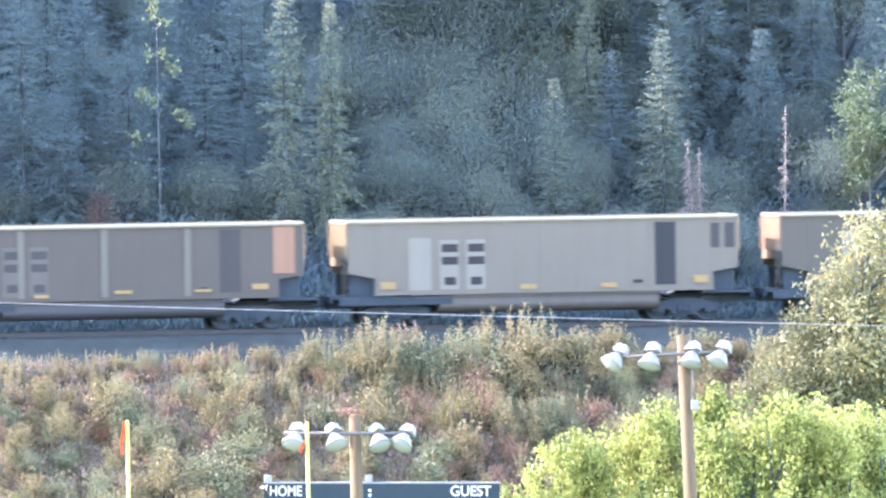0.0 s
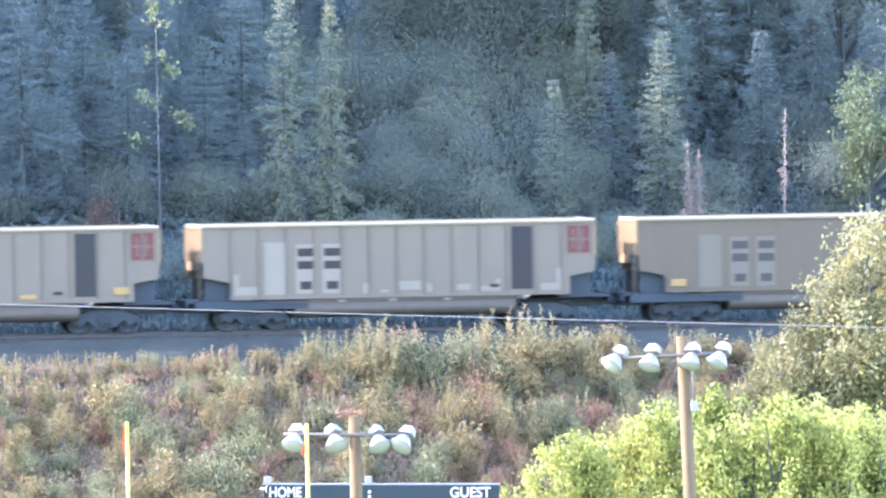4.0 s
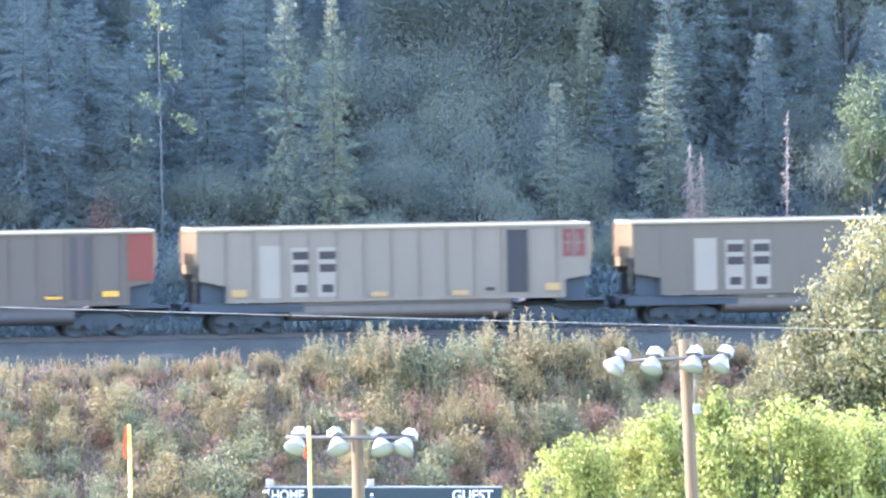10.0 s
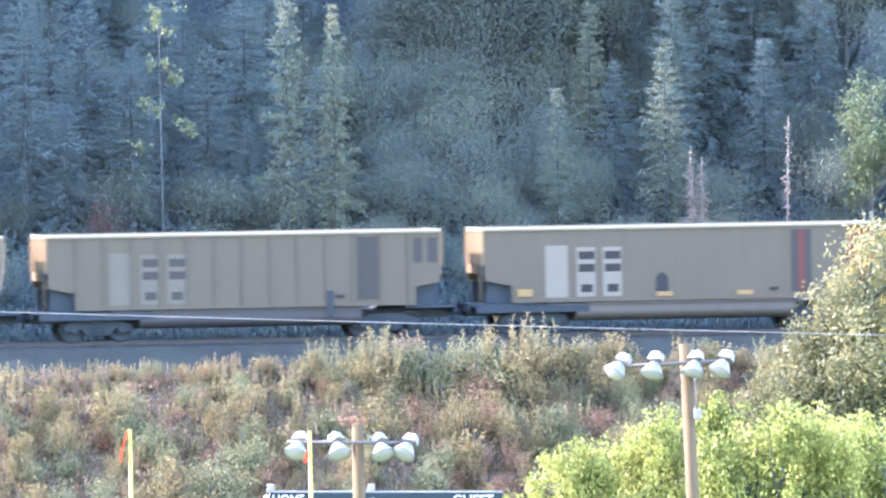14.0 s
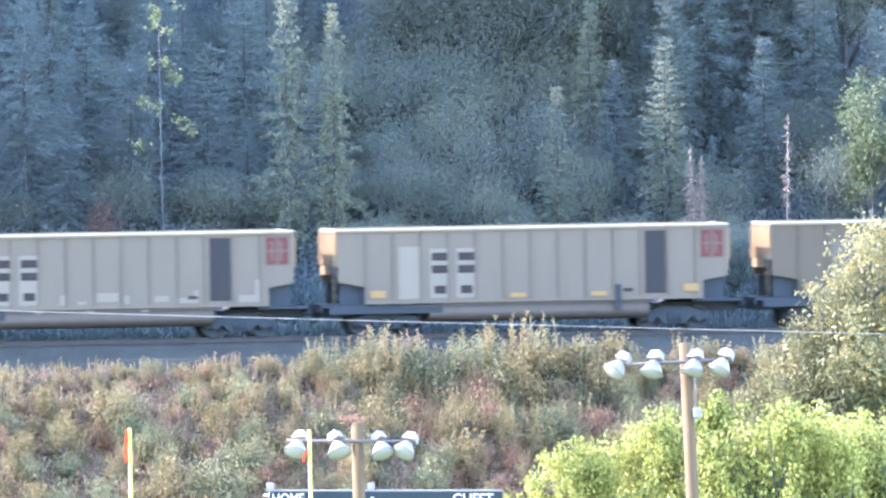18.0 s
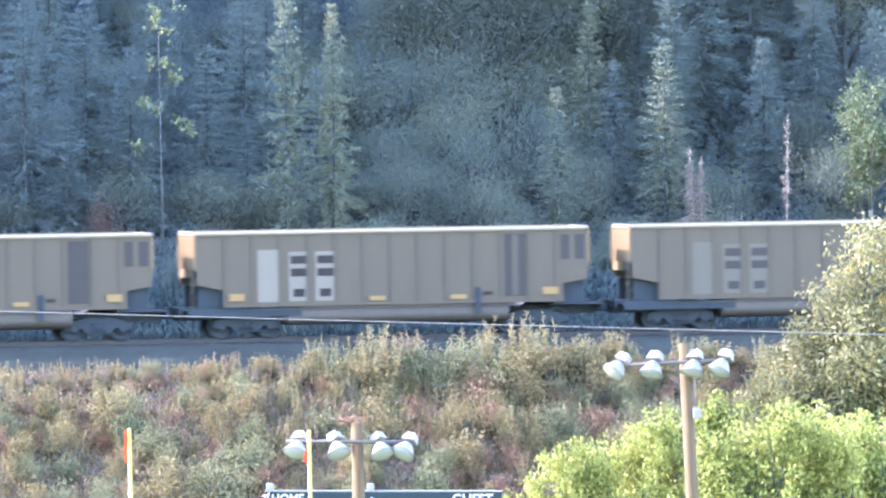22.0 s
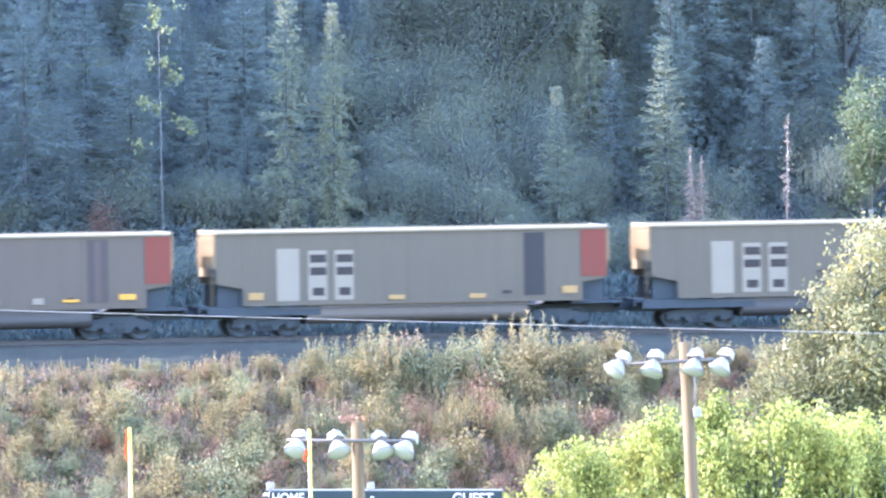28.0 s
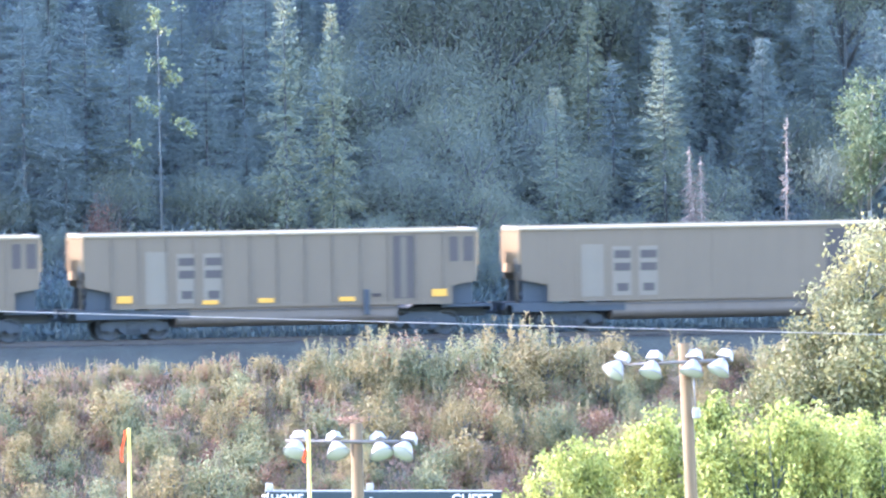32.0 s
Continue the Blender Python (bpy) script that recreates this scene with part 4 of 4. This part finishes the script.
SHRUBS += [broadleaf("green_shrub", "fresh green shrub on the railway bank", "shrubs on the bank", 95 + i, (1.6, 1.3)[i], 1.2, 0.40, 0.125, L_GREEN, 1150, 0.16, 0.5, stems=5) for i in range(2)]
SHRUBS += [broadleaf("rust_shrub", "rust-brown autumn shrub on the railway bank", "shrubs on the bank", 98 + i, (1.3, 1.1)[i], 1.2, 0.42, 0.10, L_RUST, 1000, 0.15, 0.5, stems=5) for i in range(2)]
SHRUBS += [broadleaf("pale_shrub", "pale tan shrub gone to seed on the bank", "shrubs on the bank", 101, 1.4, 1.3, 0.40, 0.09, L_PALE, 1300, 0.15, 0.45, stems=6)]
REDDISH = broadleaf("red_shrub", "small orange-red autumn shrub on the bank", "red shrubs", 102, 0.9, 1.0, 0.4, 0.08, L_RED, 500, 0.12, 0.6, stems=3)
WEEDS = [weed("green_weed", "upright green-gold weeds on the bank", 110, 1.1, 9, L_GREEN), weed("tan_weed", "upright tan weeds gone to seed", 111, 1.0, 10, L_PALE),
         weed("rusty_weed", "upright rusty weeds on the bank", 112, 0.95, 9, L_RUST), weed("olive_weed", "upright olive weeds on the bank", 113, 1.2, 8, L_OLIVE)]
CREST = ((-30, 0.55), (-18, 0.60), (-13, 0.75), (-9, 0.85), (-6, 1.30), (-3.5, 1.75), (2, 1.85), (4, 1.45), (8, 1.3), (30, 1.3))


def crest(p):
    """How high the growth stands along the bank's upper edge."""
    for (a, ha), (b, hb) in zip(CREST, CREST[1:]):
        if p <= b:
            return ha + (hb - ha) * max(0.0, (p - a) / (b - a))
    return CREST[-1][1]


KINDS = (0, 0, 1, 1, 1, 2, 2, 3, 3, 3, 4, 4, 5, 5, 6, 6, 7)
TALL = (1.5, 1.2, 1.8, 1.6, 1.3, 1.3, 1.1, 1.4)
EDGE = (0, 1, 2, 3, 3, 4, 4, 3, 0, 2, 5)
for i in range(95):
    p = -27 + i * 0.56 + rnd.uniform(-0.3, 0.3)
    k = rnd.choice(EDGE)
    s = crest(p) * rnd.uniform(0.72, 1.0) / TALL[k]
    plant_at(SHRUBS[k], p, rnd.uniform(-7.2, -5.9), min(1.3, s), rnd.uniform(0, 6.28), 0.05)
for i in range(110):
    p = rnd.uniform(-26, 20)
    plant_at(WEEDS[rnd.choice((0, 0, 3, 3, 1, 2))], p, rnd.uniform(-7.0, -5.7), crest(p) * rnd.uniform(0.65, 1.0), rnd.uniform(0, 6.28), 0.03)
for p, q in ((-4.6, -19.0), (-3.4, -19.6), (-2.3, -19.2), (-1.2, -19.8), (-0.3, -19.0), (-2.9, -18.0), (-20.0, -17.5), (-19.0, -18.2), (-18.2, -17.0)):
    plant_at(SHRUBS[7], p, q, rnd.uniform(1.1, 1.35), p * 3, 0.05)
for i in range(620):
    p = rnd.uniform(-24, 22) if i < 480 else rnd.uniform(-18, 12)
    q = -7.0 - 14.0 * rnd.random()
    s = rnd.uniform(0.42, 0.85) * (min(1.0, crest(p) / 1.2) if q > -9 else 1.0)
    plant_at(SHRUBS[rnd.choice(KINDS if p > -8 else KINDS[:-2])], p, q, s, rnd.uniform(0, 6.28), 0.05, s * rnd.uniform(0.9, 1.5))
for i in range(40):
    p, q = rnd.uniform(-22, 18), -7.5 - 12.5 * rnd.random()
    s = rnd.uniform(0.85, 1.25)
    plant_at(SHRUBS[rnd.choice((0, 1, 2, 3, 4, 5, 6))], p, q, s, rnd.uniform(0, 6.28), 0.1, s * 1.15)
for i in range(430):
    p = rnd.uniform(-24, 22)
    q = -5.9 - 15 * rnd.random()
    plant_at(WEEDS[rnd.choice((0, 0, 1, 2, 2, 3, 3))], p, q, rnd.uniform(0.6, 1.15), rnd.uniform(0, 6.28), 0.03)
for p, q in ((-16.5, -9.2), (-14.8, -11.0), (-13.2, -10.5), (-3.0, -8.5), (3.5, -9.3), (-8.5, -12.2)):
    plant_at(REDDISH, p, q, 0.9, p)


def dry_grass():
    rng = np.random.default_rng(5)
    n = 28000
    p, q = rng.uniform(-27, 25, n), -5.4 - 16.0 * rng.random(n)
    c = [tuple(spot(a, b, land(a, b) - 0.02)) for a, b in zip(p, q)]
    d = np.stack([rng.normal(0, 0.3, n), rng.normal(0, 0.3, n), np.ones(n)], 1)
    me = leaf_mesh("dry_grass", c, d, 0.42, 0.035, L_GRASS, rng, 0.1)
    tagged(new("dry_grass", me), "dry tan grass between the shrubs of the bank", "grass", kind="stuff")


dry_grass()


def bank_herbs():
    rng = np.random.default_rng(15)
    n = 60000
    p, q = rng.uniform(-24, 22, n), -5.8 - 15.5 * rng.random(n)
    lift = 0.15 + 0.5 * np.array([max(0.0, noise.noise((a * 0.8, b * 0.8, 7.1)) + 0.35) for a, b in zip(p, q)])
    c = [tuple(spot(a, b, land(a, b) + h * r)) for a, b, h, r in zip(p, q, lift, rng.random(n))]
    d = np.stack([rng.normal(0, 0.6, n), rng.normal(0, 0.6, n), 0.5 + rng.random(n)], 1)
    me = leaf_mesh("bank_herbs", c, d, 0.17, 0.075, L_HERB, rng, 0.2)
    tagged(new("bank_herbs", me), "low green, tan and rusty herbs covering the bank", "herbs", kind="stuff")


bank_herbs()

# ---- trees before the bank ----
WILLOW = broadleaf("willow_tree", "grey-green willow with a few yellow leaves", "willows by the bank", 120, 8.6, 0.85, 0.30, 0.16, L_WILLOW, 11000, 0.24, 0.45)
for x, y, top, turn in ((16.6, 572.5, 5.3, 0.3), (14.5, 571, 4.5, 2.0), (19.0, 574, 5.8, 4.0), (13.4, 570, 2.7, 1.2), (12.3, 569.5, 1.2, 3.3)):
    g = land_xy(x, y)
    ob = WILLOW if not WILLOW.get("placed") else copy_thing(WILLOW, Matrix.Identity(4))
    WILLOW["placed"] = 1
    s = (top - g) / 8.6
    ob.location, ob.rotation_euler, ob.scale = (x, y, g), (0, 0, turn), (s, s, s)
POPLAR = [broadleaf("poplar_tree", "bright yellow-green poplar in full sun", "poplars beside the field", 130 + i, 9.5, 0.62, 0.34, 0.15, L_POPLAR, 12500, 0.17, 0.62) for i in range(3)]
for i, (x, y, top, turn) in enumerate(((5.4, 430.5, 1.85, 0.0), (7.3, 432, 2.2, 1.7), (8.7, 430, 2.0, 3.1), (8.1, 428.6, 1.95, 1.1), (10.4, 429.0, 1.6, 2.9), (11.9, 428.6, 1.65, 0.4), (9.8, 432, 1.75, 4.4), (11.2, 430.5, 1.7, 2.4), (12.4, 432, 1.9, 5.2),
                                       (4.5, 432, 1.35, 0.8), (3.6, 430.5, 1.1, 3.6), (2.7, 431, 0.65, 2.2), (1.9, 430, -0.35, 4.1), (6.4, 430, 1.2, 5.0), (-12.6, 431, 0.35, 0.6))):
    g = land_xy(x, y)
    proto = POPLAR[i % 3]
    ob = proto if i < 3 else copy_thing(proto, Matrix.Identity(4))
    s = (top - g) / 9.5
    ob.location, ob.rotation_euler, ob.scale = (x, y, g), (0, 0, turn), (s * 0.8, s * 0.8, s)

# ---- the sports field: light poles, scoreboard, goal, wire ----
def reflector():
    """Spun cone that flares towards its open mouth, with its wall's thickness."""
    return lathe(((0.06, 0.03), (0.12, 0.02), (0.18, -0.05), (0.25, -0.16), (0.315, -0.28), (0.355, -0.37), (0.34, -0.37), (0.30, -0.28), (0.235, -0.16), (0.165, -0.06), (0.1, -0.01)), 24)


def rim():
    return lathe(((0.345, -0.362), (0.37, -0.365), (0.37, -0.39), (0.345, -0.393)), 24)


def lens():
    return lathe(((0.0, -0.47), (0.12, -0.462), (0.24, -0.435), (0.32, -0.40), (0.346, -0.378)), 24)


def housing():
    bm = boxed(-0.24, 0.24, -0.16, 0.16, 0.09, 0.36)
    for v in bm.verts:
        if v.co.z > 0.2:
            v.co.x *= 0.66
            v.co.y *= 0.8
    return moved(bevelled(bm, 0.018, 1), pose(0, 0, 0, 0, 0, -38))


def bracket():
    bm = tube(bmesh.new(), (0, 0, -0.02), (0, 0, 0.14), 0.05, 0.07, 10)
    box(bm, -0.06, 0.06, -0.05, 0.05, 0.03, 0.12)
    return bm


M_LENS = plain("frosted_lamp_glass", (0.30, 0.32, 0.31), 0.2, 0.0, 0.04)


def light_pole(label, base, top, lean, arm, lamps):
    g = land_xy(base[0], base[1])
    pole = thing("light_pole", label, "light pole", "floodlight poles of the field", pose(base[0], base[1], g, 0, lean, 0))
    h = top - g
    part("post", tube(bmesh.new(), (0, 0, -0.5), (0, 0, h), 0.185, 0.145, 16), M_POLE, pole, "weathered wooden post")
    a0, a1, az0, az1 = arm
    part("crossarm", tube(bmesh.new(), (a0, -0.2, az0 - g), (a1, -0.2, az1 - g), 0.045, 0.045, 8), M_ARM, pole, "dull steel crossarm")
    for x, z, tx, ty in lamps:
        lamp = part("floodlight", shared("bracket", bracket, M_GALV), M_GALV, pole, "white floodlight", m=pose(x, -0.2, z - g, tx, ty, 0) @ Matrix.Diagonal((0.82, 0.82, 0.82, 1)))
        part("ballast_box", shared("ballast_box", housing, M_LAMP), M_LAMP, lamp)
        part("reflector", shared("reflector", reflector, M_LAMP), M_LAMP, lamp)
        part("rim", shared("lamp_rim", rim, M_GALV), M_GALV, lamp, "grey metal rim")
        part("lens", shared("lamp_lens", lens, M_LENS), M_LENS, lamp)
    return pole


def lamp_row(xs, zs, tx, tys):
    return [(x, z, tx, ty) for x, z, ty in zip(xs, zs, tys)]


pole_a = light_pole("wooden floodlight pole with four white lamps and a stick nest", (-2.25, 406.0), 2.10, -0.6, (-1.75, 1.45, 1.70, 1.60),
                    lamp_row((-1.45, -0.52, 0.55, 1.25), (1.66, 1.62, 1.58, 1.56), -30, (18, -14, -16, 30)))
pole_b = light_pole("leaning wooden floodlight pole with four white lamps", (6.22, 408.0), 3.92, -2.1, (-1.65, 1.15, 3.46, 3.45),
                    lamp_row((-1.62, -0.78, 0.22, 0.95), (3.50, 3.48, 3.46, 3.44), -22, (40, 18, 14, 30)))
part("junction_box", bevelled(boxed(0.12, 0.32, -0.34, -0.16, 9.65, 9.90), 0.02, 1), M_LAMP, pole_b, "white junction box")
part("conduit", tube(bmesh.new(), (0.20, -0.22, 9.9), (0.20, -0.22, 11.0), 0.02, 0.02, 6), M_GALV, pole_b)


def nest():
    rng = np.random.default_rng(9)
    bm = bmesh.new()
    for _ in range(24):
        a, r = rng.uniform(0, math.tau), rng.uniform(0.03, 0.30)
        x, y, z = r * math.cos(a) * 1.15 - 0.12, r * math.sin(a) * 0.6, rng.uniform(0.0, 0.12)
        b = rng.uniform(0, math.tau)
        tube(bm, (x, y, z), (x + 0.26 * math.cos(b), y + 0.2 * math.sin(b), z + rng.uniform(-0.02, 0.13)), 0.012, 0.006, 4)
    me = mesh_of("stick_nest", bm, M_STICK)
    ob = new("stick_nest", me)
    ob.location = (-2.36, 406.0, 2.10)
    tagged(ob, "loose nest of reddish sticks on a pole top", "nest")


nest()


def words(text, size, x, z, parent, wide=1.0):
    c = bpy.data.curves.new("lettering", "FONT")
    c.body, c.size, c.extrude, c.offset = text, size, 0.006, size * 0.02
    c.materials.append(M_LETTER)
    ob = new("lettering", c)
    ob.parent = parent
    ob.matrix_basis = pose(x, -0.17, z, 90, 0, 0) @ Matrix.Diagonal((wide, 1, 1, 1))
    return tagged(ob, "white capital lettering")


def scoreboard():
    x0, x1, y = -4.77, 1.25, 420.0
    g = land_xy(-1.8, y)
    b = thing("scoreboard", "dark teal scoreboard lettered home and guest", "scoreboard", "", pose(x0, y, 0.02, 0, 0.82, 0))
    w = x1 - x0
    part("panel", boxed(0, w, -0.15, 0.15, -2.6, -0.03), M_BOARD, b, "dark teal face")
    part("edge", bevelled(boxed(-0.02, w + 0.02, -0.155, 0.17, -0.028, 0.01), 0.008, 1), M_BOARD_EDGE, b, "pale metal top edge")
    for x in (0.9, w - 0.9):
        part("post", boxed(x - 0.12, x + 0.12, 0.152, 0.40, g - 0.5, -0.1), M_GALV, b, "steel support post")
    words("HOME", 0.37, 0.13, -0.335, b, 0.80)
    words("GUEST", 0.37, w - 1.27, -0.335, b, 0.94)
    for z in (-0.20, -0.32):
        part("colon_dot", boxed(2.66, 2.74, -0.165, -0.151, z - 0.035, z + 0.035), M_LETTER, b, "white dot")
    part("horn_box", bevelled(boxed(0.0, 0.19, -0.1, 0.1, 0.012, 0.19), 0.015, 1), M_LAMP, b, "small white box")
    part("horn_box", bevelled(boxed(2.58, 2.76, -0.1, 0.1, 0.012, 0.19), 0.015, 1), M_LAMP, b, "small white box")
    horn = lathe(((0.03, 0.0), (0.05, 0.10), (0.10, 0.20), (0.16, 0.27), (0.15, 0.272), (0.09, 0.21)), 16)
    part("horn", moved(horn, pose(-0.08, 0, -0.13, 90, 0, 60)), M_LAMP, b, "white horn loudspeaker")
    return b


scoreboard()


def goal():
    left, right = (-7.75, 396.8), (-3.38, 393.2)
    cx, cy = (left[0] + right[0]) / 2, (left[1] + right[1]) / 2
    g = land_xy(cx, cy)
    span = math.hypot(right[0] - left[0], right[1] - left[1])
    post = thing("goal_post", "yellow football goal with red wind ribbons", "goal post", "", pose(cx, cy, g, 0, 0, math.degrees(math.atan2(right[1] - left[1], right[0] - left[0]))))
    for s, top in ((-1, 2.30 - g), (1, 2.30 - g)):
        part("upright", tube(bmesh.new(), (s * span / 2, 0, 3.0), (s * span / 2 - 0.05, 0, top), 0.05, 0.046, 12), M_POST, post, "yellow upright")
    part("crossbar", tube(bmesh.new(), (-span / 2, 0, 3.05), (span / 2, 0, 3.05), 0.07, 0.07, 12), M_POST, post, "yellow crossbar")
    part("stem", tube(bmesh.new(), (0, 1.6, -0.3), (0, 1.6, 3.05), 0.09, 0.09, 12), M_POST, post, "yellow stem")
    part("arm", tube(bmesh.new(), (0, 1.6, 3.02), (0, 0, 3.05), 0.08, 0.08, 12), M_POST, post)
    made = []
    for s, length in ((-1, 0.78), (1, 0.30)):
        bm = bmesh.new()
        rows = []
        for i in range(7):
            u = i / 6
            rows.append([bm.verts.new((-0.02 - 0.05 * math.sin(u * 3) * u, -0.10 + yy + 0.02 * math.sin(u * 7), -u * length)) for yy in (-0.035, 0.035)])
        for a, b in zip(rows, rows[1:]):
            bm.faces.new((a[0], a[1], b[1], b[0]))
        bmesh.ops.solidify(bm, geom=bm.faces[:], thickness=0.012)
        made.append((part("ribbon", bm, M_RIBBON, post, "red cloth ribbon"), s * span / 2 - 0.06, (2.26 - g) if s < 0 else (1.82 - g)))
    return made


RIBBONS = goal()


def wire():
    c = bpy.data.curves.new("overhead_wire", "CURVE")
    c.dimensions, c.bevel_depth, c.bevel_resolution = "3D", 0.0095, 2
    sp = c.splines.new("POLY")
    sp.points.add(60)
    for i, pt in enumerate(sp.points):
        x = -60 + i * 2.0
        pt.co = (x, 470 + 0.1 * x, 3.157 - 0.0427 * x + 0.00008 * x * x, 1)
    c.materials.append(M_WIRE)
    ob = new("overhead_wire", c)
    tagged(ob, "single pale overhead wire strung above the bank", "wire")
    for x in (-60.0, 60.0):
        y = 470 + 0.1 * x
        g, h = land_xy(x, y), 3.157 - 0.0427 * x + 0.00008 * x * x
        p = thing("utility_pole", "plain wooden utility pole carrying the wire", "utility pole", "utility poles", pose(x, y + 0.2, g))
        part("post", tube(bmesh.new(), (0, 0, -0.5), (0, 0, h - g + 0.4), 0.16, 0.12, 12), M_POLE, p)


wire()


# ---- what moves ----
def run(t):
    """Place along the track of the wagon that is second in view at the start, at t seconds."""
    return 3.22944 - 13.42115 * t - 0.00925204 * t ** 2 + 0.000139691 * t ** 3 + 1.34553e-05 * t ** 4 - 2.90635e-07 * t ** 5


def motions():
    turn = pose(0, 0, 0, 0, 0, 11.5)
    for k, car in enumerate(WAGONS):
        rows = []
        for i in range(33):
            t = float(i)
            sway = 0.006 * math.sin(t * 2.1 + k * 1.7)
            rows.append((t, Matrix.Translation(spot(run(t) + (k - 1) * PITCH, 0, sway * 0.5)) @ turn))
        walk(car, rows)
    # every wheelset turns with the ground that passes; alike ones share their keys
    first = {}
    for ob, x in WHEELSETS:
        if x not in first:
            walk(ob, [(i / 30, pose(x, 0, 0.457, 0, math.degrees((run(i / 30) - run(0)) / 0.457), 0)) for i in range(961)])
            first[x] = ob
        else:
            ob.rotation_mode = "QUATERNION"
            ob.animation_data_create()
            ob.animation_data.action = first[x].animation_data.action
            ob.animation_data.action_slot = first[x].animation_data.action_slot
    for (ob, x, z), phase in zip(RIBBONS, (0.0, 1.3)):
        rows = []
        for i in range(65):
            t = i / 2
            swing = 5 + 9 * math.sin(t * 1.05 + phase) + 4 * math.sin(t * 2.7 + phase)
            rows.append((t, pose(x, 0, z, 0, max(-4, swing), 6 * math.sin(t * 1.9))))
        walk(ob, rows)


motions()
